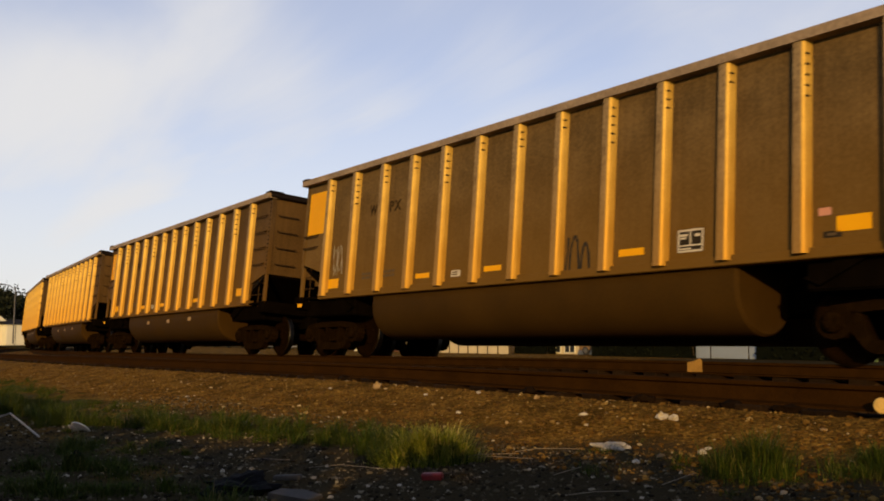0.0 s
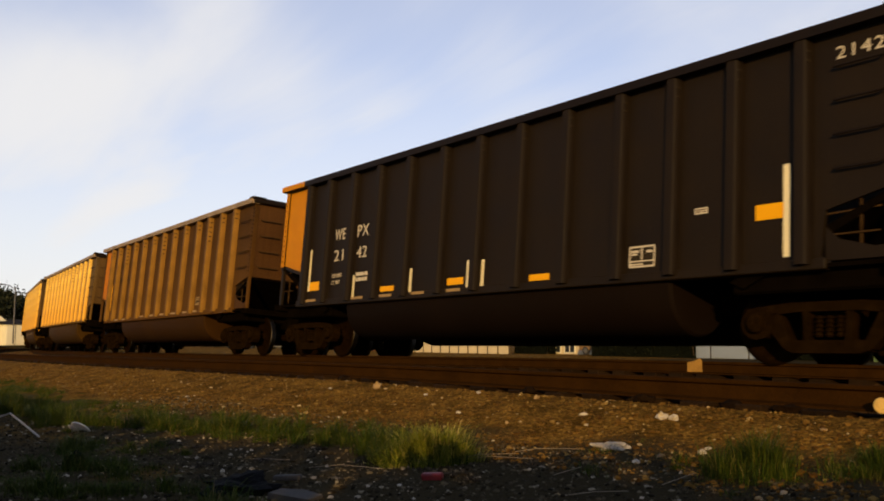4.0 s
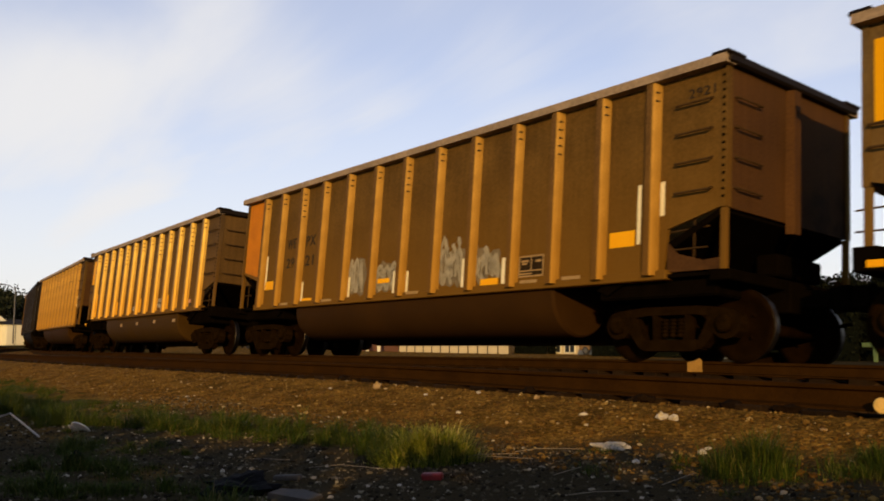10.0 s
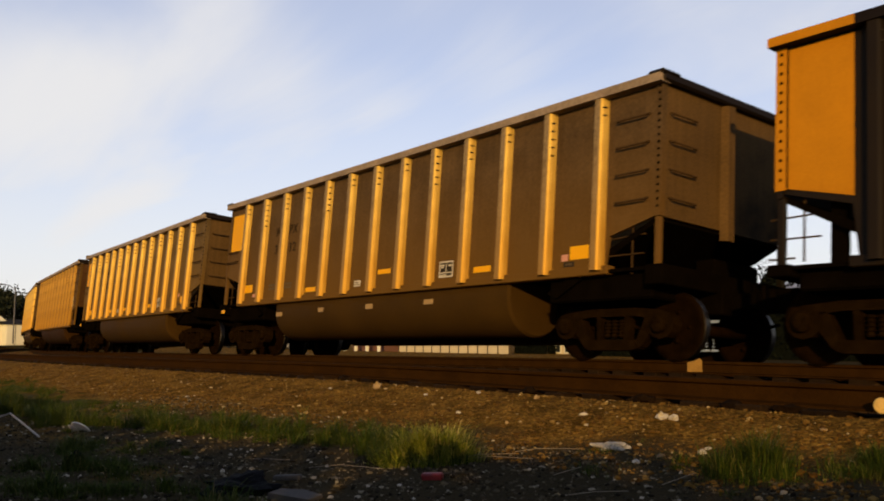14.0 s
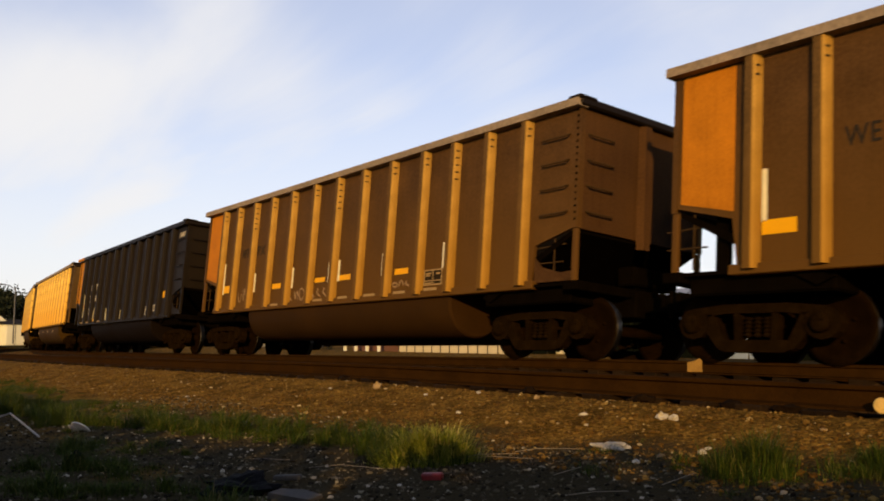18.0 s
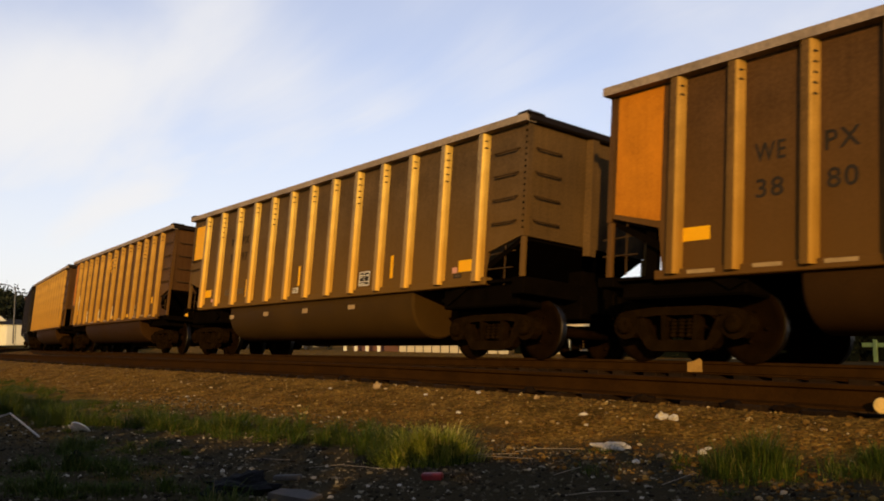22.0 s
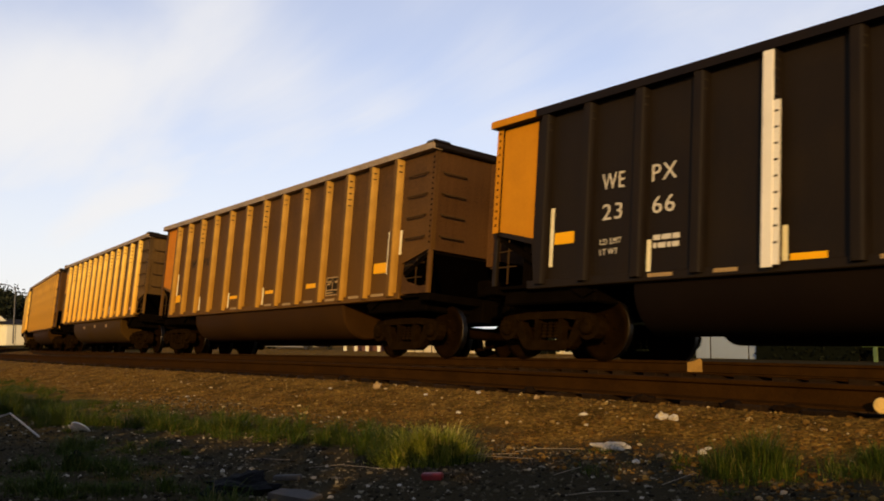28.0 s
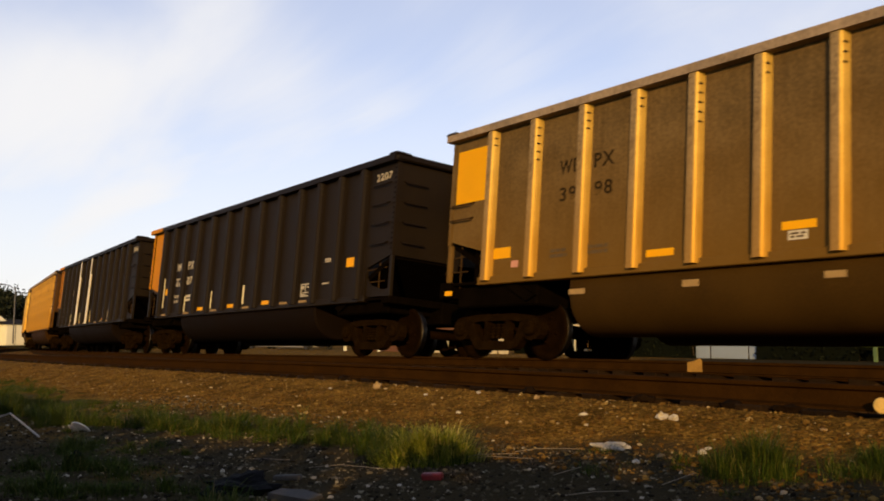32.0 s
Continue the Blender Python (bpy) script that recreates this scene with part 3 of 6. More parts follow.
LOOKS = {
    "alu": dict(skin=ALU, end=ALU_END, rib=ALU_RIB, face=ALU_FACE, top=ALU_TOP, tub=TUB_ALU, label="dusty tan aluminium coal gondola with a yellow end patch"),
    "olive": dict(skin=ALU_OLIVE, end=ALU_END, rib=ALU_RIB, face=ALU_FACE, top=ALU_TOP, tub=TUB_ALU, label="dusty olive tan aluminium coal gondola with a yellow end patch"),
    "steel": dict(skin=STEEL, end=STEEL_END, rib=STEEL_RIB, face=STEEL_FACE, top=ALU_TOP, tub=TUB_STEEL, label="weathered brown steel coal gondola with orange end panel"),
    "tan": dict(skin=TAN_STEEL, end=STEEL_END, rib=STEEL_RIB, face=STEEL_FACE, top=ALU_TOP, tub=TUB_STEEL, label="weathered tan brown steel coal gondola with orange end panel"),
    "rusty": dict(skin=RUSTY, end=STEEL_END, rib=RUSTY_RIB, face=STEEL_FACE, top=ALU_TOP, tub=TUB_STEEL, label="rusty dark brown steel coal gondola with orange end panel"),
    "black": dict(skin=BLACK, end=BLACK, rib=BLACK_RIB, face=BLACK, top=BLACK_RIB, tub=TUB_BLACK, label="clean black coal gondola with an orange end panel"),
}
PROTO = {}


def build_car(look_name):
    """One car with all its parts; the others of its look are copies. x runs towards the rear of the train, -y faces the camera."""
    S, K = SHARED, LOOKS[look_name]
    SILL = SILL_ALU if look_name in ("alu", "olive") else SILL_STEEL
    car = thing("coal_gondola", K["label"], "freight car", "coal cars of the train")
    flip = pose(0, 0, 0, 0, 0, 180)
    # sides
    out = [(-7.2, 1.97), (-6.30, 1.74), (-6.22, SILL + 0.05), (6.22, SILL + 0.05), (6.30, 1.70), (7.2, 1.93), (7.2, TOP - 0.04), (-7.2, TOP - 0.04)]
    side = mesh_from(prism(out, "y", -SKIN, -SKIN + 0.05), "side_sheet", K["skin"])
    sill = mesh_from(box(-6.32, 6.32, -SKIN - 0.05, -SKIN + 0.12, SILL, SILL + 0.13, 0.012), "side_sill", K["skin"])
    chord = mesh_from(prism([(-FACE - 0.03, TOP - 0.14), (-FACE - 0.03, TOP - 0.02), (-FACE + 0.0, TOP), (-1.38, TOP), (-1.38, TOP - 0.14)], "x", -HX, HX), "top_chord", K["top"])
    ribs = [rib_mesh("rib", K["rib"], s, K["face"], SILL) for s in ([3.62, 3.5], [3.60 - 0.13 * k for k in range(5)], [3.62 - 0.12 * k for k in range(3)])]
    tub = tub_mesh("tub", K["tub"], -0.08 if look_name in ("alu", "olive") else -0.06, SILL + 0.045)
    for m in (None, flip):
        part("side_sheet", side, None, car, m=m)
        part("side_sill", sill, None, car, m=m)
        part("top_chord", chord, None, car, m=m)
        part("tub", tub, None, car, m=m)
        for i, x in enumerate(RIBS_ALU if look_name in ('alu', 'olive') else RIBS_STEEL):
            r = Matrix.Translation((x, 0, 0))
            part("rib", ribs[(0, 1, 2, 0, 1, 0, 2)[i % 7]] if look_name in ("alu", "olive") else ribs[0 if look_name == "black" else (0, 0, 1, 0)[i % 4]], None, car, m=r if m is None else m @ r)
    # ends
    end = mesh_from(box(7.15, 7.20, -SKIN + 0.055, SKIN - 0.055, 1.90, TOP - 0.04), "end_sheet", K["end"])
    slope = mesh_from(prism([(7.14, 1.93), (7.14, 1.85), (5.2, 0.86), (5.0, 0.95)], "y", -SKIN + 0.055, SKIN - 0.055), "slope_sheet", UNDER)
    echord = mesh_from(box(7.13, HX + 0.03, -FACE + 0.02, FACE - 0.02, TOP - 0.13, TOP + 0.012, 0.03), "end_chord", BLACK_RIB)
    # end rib in the darker end colour: the next car's shadow painted on it
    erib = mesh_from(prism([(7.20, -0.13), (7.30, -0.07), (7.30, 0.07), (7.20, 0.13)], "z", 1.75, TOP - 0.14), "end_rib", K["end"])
    bm = prism([(7.14, -SKIN - 0.022), (7.228, -SKIN - 0.022), (7.228, -SKIN + 0.08), (7.205, -SKIN + 0.08), (7.205, -SKIN - 0.004), (7.14, -SKIN - 0.004)], "z", 1.90, TOP - 0.14)
    post = mesh_from(bm, "corner_post", K["skin"])
    leg = mesh_from(box(7.13, 7.22, -SKIN - 0.01, -SKIN + 0.06, 1.10, 1.895, 0.008), "corner_leg", K["skin"])
    bolts = bmesh.new()
    for k in range(18):
        add_box(bolts, 7.165, 7.195, -SKIN - 0.036, -SKIN - 0.02, 2.02 + 0.1 * k, 2.05 + 0.1 * k)
    bolts = mesh_from(bolts, "bolt_row", UNDER)
    cap = mesh_from(box(7.04, 7.335, -FACE - 0.035, -FACE + 0.36, TOP - 0.04, TOP + 0.034, 0.03), "corner_cap", BLACK_RIB)
    esill = mesh_from(box(7.02, 7.32, -1.52, 1.52, 0.96, SILL + 0.08, 0.015), "end_sill", UNDER)
    frame_box = mesh_from(box(5.0, 7.02, -1.34, 1.34, 0.80, SILL + 0.02, 0.03), "body_bolster", UNDER)
    deck = mesh_from(box(6.26, 7.02, -1.46, 1.46, SILL + 0.022, SILL + 0.07), "platform", UNDER)
    if look_name not in ("alu", "olive"):
        apron = mesh_from(prism([(6.28, SILL + 0.10), (7.14, SILL + 0.10), (7.14, 1.27), (6.85, 1.25), (6.60, 1.32), (6.45, 1.36), (6.28, 1.52)], "y", -SKIN + 0.03, -SKIN + 0.05), "side_apron", K["end"])
        part("side_apron", apron, None, car)
        part("side_apron", apron, None, car, m=flip)
    for m in (None, flip):
        part("end_sheet", end, None, car, m=m)
        part("slope_sheet", slope, None, car, m=m)
        part("end_chord", echord, None, car, m=m)
        part("end_rib", erib, None, car, m=m)
        part("end_sill", esill, None, car, m=m)
        part("platform", deck, None, car, m=m)
        part("body_bolster", frame_box, None, car, m=m)
        part("coupler", S["coupler"], None, car, m=Matrix.Translation((7.33, 0, 0)) if m is None else m @ Matrix.Translation((7.33, 0, 0)))
        part("air_hose", S["hose"], None, car, m=Matrix.Translation((7.30, 0.35, 0)) if m is None else m @ Matrix.Translation((7.30, 0.35, 0)))
        for y in (0, 1):
            pm = Matrix.Diagonal((1, -1, 1, 1)) if y else Matrix.Identity(4)
            part("corner_post", post, None, car, m=(m or Matrix.Identity(4)) @ pm)
            part("corner_leg", leg, None, car, m=(m or Matrix.Identity(4)) @ pm)
            if m is None or look_name in ("alu", "olive"):
                part("corner_cap", cap, None, car, m=(m or Matrix.Identity(4)) @ pm)
            if m is None:
                tagged(part("bolt_row", bolts, None, car, m=pm), kind="stuff")
        tone = "_black" if look_name == "black" else ""
        for k, z in enumerate((2.15, 2.55, 2.95, 3.35)):
            part("grab_iron", S["grab_side" + tone], None, car, m=(m or Matrix.Identity(4)) @ Matrix.Translation((6.72, 0, z)))
            part("grab_iron", S["grab_end" + tone], None, car, m=(m or Matrix.Identity(4)) @ Matrix.Translation((7.20, -1.02, z)))
    for z in (2.32, 2.58) if look_name in ("alu", "olive") else ():
        part("grab_iron", S["grab_side"], None, car, m=Matrix.Translation((-6.86, 0, z)))
    part("ladder", S["ladder"], None, car, m=Matrix.Translation((-6.62, 0, 0)))
    part("ladder", S["ladder"], None, car, m=Matrix.Translation((6.98, 0, 0)))
    for x, y in ((-6.55, -1.25), (6.55, 0.6), (-6.55, 0.7)):
        part("end_stay", S["stay"], None, car, m=Matrix.Translation((x, y, 0)))
    part("brake_gear", S["brake_gear"], None, car, m=pose(6.7, 0.75, 0.9, 0, 0, 90) @ Matrix.Diagonal((0.42, 0.6, 0.7, 1)))
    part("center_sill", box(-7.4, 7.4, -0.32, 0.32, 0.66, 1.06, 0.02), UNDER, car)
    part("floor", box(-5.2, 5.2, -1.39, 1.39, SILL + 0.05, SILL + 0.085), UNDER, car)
    # trucks
    for s in (-1, 1):
        tr = part("truck", S["bolster"], None, car, m=Matrix.Translation((s * TC, 0, 0)))
        for q in (None, flip):
            part("side_frame", S["frame"], None, tr, m=q)
            for x in (-0.13, 0.0, 0.13):
                part("spring", S["spring"], None, tr, m=(q or Matrix.Identity(4)) @ Matrix.Translation((x, -1.10, 0.31)))
        for x in (-WB, WB):
            w = part("wheelset", S["wheelset"], None, tr, m=Matrix.Translation((x, 0, WR)))
    return car


# ---------------------------------------------------------------- the train
# how far the train runs ahead of an even pace, second by second
SLIP = [(0, 0.05), (1, 0.11), (2, 0.15), (3, 0.18), (3.5, -0.31), (6, -0.21), (7, -0.23), (8, -0.20), (9, -0.17), (10, -0.06), (11, -0.06), (12, -0.42), (13, -0.43), (14, -0.35), (14.5, -0.33), (17, -0.18), (18, -0.13),
        (19, -0.07), (20, -0.43), (21, -0.39), (22, -0.31), (23, -0.27), (24, -0.14), (25, -0.04), (25.5, 0.03), (27.5, 0.14), (28, 0.21), (28.5, -0.26), (29, -0.13), (30, -0.03), (31, 0.14), (32, 0.12)]


def left_end(n, t):
    """Metres to the left of the camera at which the leading end of car n stands at t seconds."""
    for (a, u), (b, v) in zip(SLIP, SLIP[1:]):
        if t <= b:
            d = u + (v - u) * (t - a) / (b - a)
            break
    return -62.97 - n * PITCH + SPEED * t + d


KINDS = {-10: "alu", -9: "alu", -8: "alu", -7: "alu", -6: "alu", -5: "olive", -4: "rusty", -3: "black", -2: "tan", -1: "alu", 0: "tan", 1: "olive", 2: "alu", 3: "black", 4: "steel",
         5: "steel", 6: "alu", 7: "steel", 8: "alu", 9: "steel", 10: "black", 11: "black", 12: "olive"}
CARS = {}


def build_train():
    shared_meshes()
    for n in sorted(KINDS):
        k = KINDS[n]
        m = train_pose(left_end(n, 0.0) - HX)
        if k in PROTO:
            CARS[n] = copy_thing(PROTO[k], m)
        else:
            CARS[n] = PROTO[k] = build_car(k)
            CARS[n].matrix_world = m


build_train()


# ---------------------------------------------------------------- lettering, reflectors and paint on the cars
SKIN_Y = -SKIN - 0.005


def plate(x, z, w, h, y=SKIN_Y, t=0.006):
    return box(x - w / 2, x + w / 2, y, y + t, z - h / 2, z + h / 2)


def text_mesh(body, w, h, material, name):
    """Letters of the built-in font as a thin mesh, fitted to w by h metres, facing -y."""
    cu = bpy.data.curves.new(name, "FONT")
    cu.body, cu.extrude, cu.offset, cu.space_character = body, 0.004, -0.002 if material is WHITE_MARK else 0.010, 1.15
    ob = bpy.data.objects.new(name, cu)
    scene.collection.objects.link(ob)
    bpy.context.view_layer.update()
    me = bpy.data.meshes.new_from_object(ob.evaluated_get(bpy.context.evaluated_depsgraph_get()))
    bpy.data.objects.remove(ob)
    co = [v.co.copy() for v in me.vertices]
    x0, x1 = min(c.x for c in co), max(c.x for c in co)
    y0, y1 = min(c.y for c in co), max(c.y for c in co)
    for v in me.vertices:
        v.co = Vector(((v.co.x - (x0 + x1) / 2) / (x1 - x0) * w, -v.co.z, (v.co.y - (y0 + y1) / 2) / (y1 - y0) * h))
    me.materials.clear()
    me.materials.append(material)
    return me


TEXTS = {}


def letters(car, body, x, z, w, h, material, label=""):
    key = (body, round(w, 2), round(h, 2), material.name)
    if key not in TEXTS:
        TEXTS[key] = text_mesh(body, w, h, material, "lettering")
    return part("lettering", TEXTS[key], None, car, label, m=Matrix.Translation((x, SKIN_Y, z)))


def bars(x, z, w, h, n=1):
    """Writing too small or worn to read: plain bars."""
    bm = bmesh.new()
    for k in range(n):
        zz = z + h / 2 - (k + 0.5) * h / n
        x0 = x - w / 2
        rng = random.Random(int(abs(x * 100)) + k)
        while x0 < x + w / 2 - 0.03:
            d = min(rng.uniform(0.05, 0.16), x + w / 2 - x0)
            add_box(bm, x0, x0 + d, SKIN_Y - 0.002, SKIN_Y + 0.004, zz - h / n * 0.32, zz + h / n * 0.32)
            x0 += d + 0.025
    return bm


def stencil_box(x, z, w, h):
    """Framed inspection panel: outline, a middle bar, a lower bar and rows of worn writing."""
    bm = bmesh.new()
    t = 0.025
    y0, y1 = SKIN_Y - 0.004, SKIN_Y + 0.003
    for a in ((x - w / 2, x + w / 2, z + h / 2 - t, z + h / 2), (x - w / 2, x + w / 2, z - h / 2, z - h / 2 + t), (x - w / 2, x - w / 2 + t, z - h / 2, z + h / 2), (x + w / 2 - t, x + w / 2, z - h / 2, z + h / 2),
              (x - 0.01, x + 0.012, z - h * 0.22, z + h / 2), (x - w / 2, x + w / 2, z - h * 0.24, z - h * 0.18)):
        add_box(bm, a[0], a[1], y0, y1, a[2], a[3])
    for k, (u, v, ww, hh) in enumerate(((-0.26, 0.25, 0.3, 0.10), (-0.28, 0.12, 0.22, 0.08), (0.28, 0.22, 0.2, 0.12), (-0.2, -0.35, 0.5, 0.07))):
        add_box(bm, x + (u - ww / 2) * w, x + (u + ww / 2) * w, y0, y1, z + (v - hh / 2) * h, z + (v + hh / 2) * h)
    return bm


def scrawl(x, z, w, h, seed, thick, lift=0.0012):
    """Sprayed paint: a run of looping strokes, flat ribbons of uneven width."""
    rng = random.Random(seed)
    bm = bmesh.new()
    n = max(2, round(w / 0.24))
    for i in range(n):
        cx = x - w / 2 + (i + 0.5) * w / n
        hh = h * rng.uniform(0.65, 1.0)
        base = z - h / 2
        pts = []
        kind = rng.choice("oulnsv")
        ww = w / n * rng.uniform(0.75, 1.0)
        for k in range(15):
            a = k / 14
            if kind == "o":
                p = (math.sin(a * 6.6) * 0.48, 0.5 - 0.5 * math.cos(a * 6.3))
            elif kind == "u":
                p = (-0.45 + 0.9 * a, 1 - math.sin(a * 3.14) ** 0.6)
            elif kind == "n":
                p = (-0.45 + 0.9 * a, math.sin(a * 3.14) ** 0.5)
            elif kind == "s":
                p = (0.42 * math.sin(a * 6.6), 1 - a)
            elif kind == "v":
                p = (-0.45 + 0.9 * a, abs(math.cos(a * 4.7)))
            else:
                p = (-0.3 + 0.12 * math.sin(a * 9) + 0.5 * a ** 3, 1 - a)
            pts.append(Vector((cx + p[0] * ww + rng.uniform(-0.008, 0.008), 0, base + p[1] * hh)))
        prev = None
        for k, p in enumerate(pts):
            d = (pts[min(k + 1, 14)] - pts[max(k - 1, 0)]).normalized()
            s = Vector((-d.z, 0, d.x)) * thick * rng.uniform(0.6, 1.3) / 2
            y = -SKIN - lift - 0.0001 * i
            q = (bm.verts.new((p.x + s.x, y, p.z + s.z)), bm.verts.new((p.x - s.x, y, p.z - s.z)))
            if prev:
                try:
                    bm.faces.new((prev[0], prev[1], q[1], q[0]))
                except ValueError:
                    pass
            prev = q
    return bm


FAINT_MARK = mat("faint_lettering", (0.0204, 0.0129, 0.0054), 0.8, 0.0, 0.35, 5.0, 60, 0.0, spec=0.03)
EMBLEM = mat("emblem_field", (0.116, 0.0646, 0.0095), 0.7, 0.0, 0.3, 6.0, 60, 0.0, spec=0.03)
SPRAY_WHITE = mat("white_spray", (0.231, 0.204, 0.136), 0.8, 0.0, 0.35, 7.0, 60, 0.0, spec=0.04)
SPRAY_HAZE = mat("grey_spray_haze", (0.125, 0.098, 0.056), 0.8, 0.0, 0.4, 7.0, 60, 0.0, spec=0.04)
SPRAY_PALE = mat("pale_spray", (0.286, 0.272, 0.204), 0.8, 0.0, 0.3, 7.0, 60, 0.0, spec=0.04)
SPRAY_RUST = mat("tan_spray", (0.224, 0.143, 0.068), 0.8, 0.0, 0.3, 7.0, 60, 0.0, spec=0.04)
SPRAY_DARK = mat("black_spray", (0.0238, 0.0204, 0.015), 0.8, 0.0, 0.3, 7.0, 60, 0.0, spec=0.04)
WHITE_RIB = mat("white_ladder_rib", (0.578, 0.530, 0.394), 0.45, 0.0, 0.1, 3.0, 60, 0.03)


MARK_SHIFT = {-5: 0.08, -4: 0.08, -3: 0.04, -2: 0.08, 4: 0.05, 9: 0.06, 10: 0.06, 11: 0.08, 12: 0.08}


def marks(n, Y=(), V=(), YV=(), O=(), T=(), L=(), P=(), B=(), BT=(), U=(), R=(), GD=(), GW=(), GP=(), GT=(), Wrib=()):
    car = CARS[n]
    SILL = SILL_ALU if KINDS[n] in ("alu", "olive") else SILL_STEEL
    dx = MARK_SHIFT.get(n, 0.0)
    Y, V, YV, O, T, L, P, B, BT, U, R, GD, GW, GP, GT = ([(x + dx, z, w, h) for x, z, w, h in lst] for lst in (Y, V, YV, O, T, L, P, B, BT, U, R, GD, GW, GP, GT))
    for lst, name, material, label in ((Y, "reflector", REFLECT, "yellow reflector"), (V, "reflector", WHITE_TAPE, "white reflector strip"), (YV, "reflector", REFLECT, "upright yellow reflector strip"),
                                       (O, "reflector", REFLECT, "upright orange reflector strip"), (T, "stencil_bar", TAN_MARK, "worn tan stencil"), (L, "placard", WHITE_MARK, "small white placard"),
                                       (P, "placard", PINK, "small pink placard")):
        for x, z, w, h in lst:
            if lst is T:
                z, h = max(z, SILL + 0.075), 0.05
            near = min(RIBS_STEEL, key=lambda r: abs(r - x))
            near_alu = min(RIBS_ALU, key=lambda r: abs(r - x))
            if lst is V and -0.03 < x - near < 0.20:            # just behind a rib
                bm = plate(near + 0.152, z, 0.072, h)
            elif lst is V and 0.05 < near - x < 0.25:        # just before a rib
                bm = plate(near - 0.235, z, 0.085, h)
            elif lst is YV and -0.10 < x - near_alu < 0.20:
                bm = plate(near_alu + 0.17, z, 0.10, h)
            elif lst is T:                                   # on the side sill
                bm = plate(x, z, w, h, -SKIN - 0.057)
            else:
                bm = plate(x, z, max(w, 0.06), max(h, 0.05))
            part(name, bm, material, car, label)
    for x, z, w, h in P:
        if x > 0:                                            # dark tag below the right-hand placard
            part("tag_plate", plate(x + 0.09, min(z - 0.105, 1.42), 0.22, 0.075), DARK_MARK, car, "small dark tag with grey writing")
            tagged(part("tag_print", bars(x + 0.10, min(z - 0.105, 1.42), 0.15, 0.05, 1), GREY_MARK, car, "worn grey writing"), kind="stuff")
    for x, z, w, h in L:
        tagged(part("placard_print", bars(x, z, w * 0.8, h * 0.7, 2), GREY_MARK, car, "worn writing"), kind="stuff")
    for x, z, w, h in (*B, *BT):
        part("stencil_field", plate(x, z, w, h, SKIN_Y - 0.001, 0.006), DARK_MARK if (x, z, w, h) in B else FAINT_MARK, car, "dark field of the stencil")
    for x, z, w, h in B:
        tagged(part("stencil_panel", stencil_box(x, z, w, h), WHITE_MARK, car, "white framed inspection stencil"), kind="stuff")
    for x, z, w, h in BT:
        tagged(part("stencil_panel", stencil_box(x, z, w, h), TAN_MARK, car, "worn tan framed inspection stencil"), kind="stuff")
    for x, z, w, h in U:
        part("tub_label", plate(x, z - 0.02, w, h, -1.41), TAN_MARK, car, "faded tan label")
    for lst, material, label, thick in ((GD, SPRAY_DARK, "black sprayed scrawl", 0.045), (GW, SPRAY_WHITE, "white sprayed scrawl", 0.085), (GP, SPRAY_PALE, "pale sprayed scrawl", 0.017), (GT, SPRAY_RUST, "faded tan scrawl", 0.035)):
        for i, (x, z, w, h) in enumerate(lst):
            part("graffiti", scrawl(x, z, w, h, n * 7 + i, thick), material, car, label)
            if material is SPRAY_WHITE:
                part("graffiti", scrawl(x, z - 0.03, w * 0.95, h * 0.8, n * 7 + i + 90, 0.24, 0.0006), SPRAY_HAZE, car, "thin grey sprayed haze")
            if material in (SPRAY_WHITE, SPRAY_PALE):
                part("graffiti", scrawl(x, z - 0.05, w * 0.9, h * 0.6, n * 7 + i + 50, thick), material, car, label)
    for x, z, w, h in R:
        bm = bmesh.new()
        y = SKIN_Y
        add_lathe(bm, [(0.27, 0.004), (0.27, -0.004), (0.20, -0.006), (0.195, 0.0)], 36, Matrix.Translation((x, y, z)))
        part("emblem", bm, YELLOW, car, "round yellow emblem")
        bm = bmesh.new()
        add_lathe(bm, [(0.19, 0.003), (0.19, -0.004)], 30, Matrix.Translation((x, y, z)))
        part("emblem_field", bm, EMBLEM, car, "tan field of the emblem")
        bm = box(x - 0.11, x + 0.11, y - 0.009, y, z + 0.03, z + 0.07)
        add_box(bm, x - 0.13, x + 0.13, y - 0.009, y, z - 0.02, z + 0.005)
        add_box(bm, x - 0.09, x + 0.09, y - 0.009, y, z - 0.10, z - 0.06)
        tagged(part("emblem_bars", bm, YELLOW, car, "yellow bars of the emblem"), kind="stuff")
    for x, z, w, h in Wrib:
        bm = box(x - 0.05, x + 0.10, -RIB_Y - 0.02, -RIB_Y - 0.004, SILL + 0.05, TOP - 0.15, 0.006)
        rung = bmesh.new()
        for k in range(11):
            add_box(rung, x + 0.115, x + 0.165, -RIB_Y - 0.016, -RIB_Y - 0.004, 1.35 + 0.2 * k, 1.375 + 0.2 * k)
        part("ladder_face", bm, WHITE_RIB, car, "bright white ladder rib")
        part("ladder_strip", box(x + 0.10, x + 0.18, -RIB_Y - 0.010, -RIB_Y + 0.02, SILL + 0.08, 3.1), WHITE_RIB, car, "white ladder strip")
        tagged(part("rung_marks", rung, DARK_MARK, car, "dark rung marks"), kind="stuff")


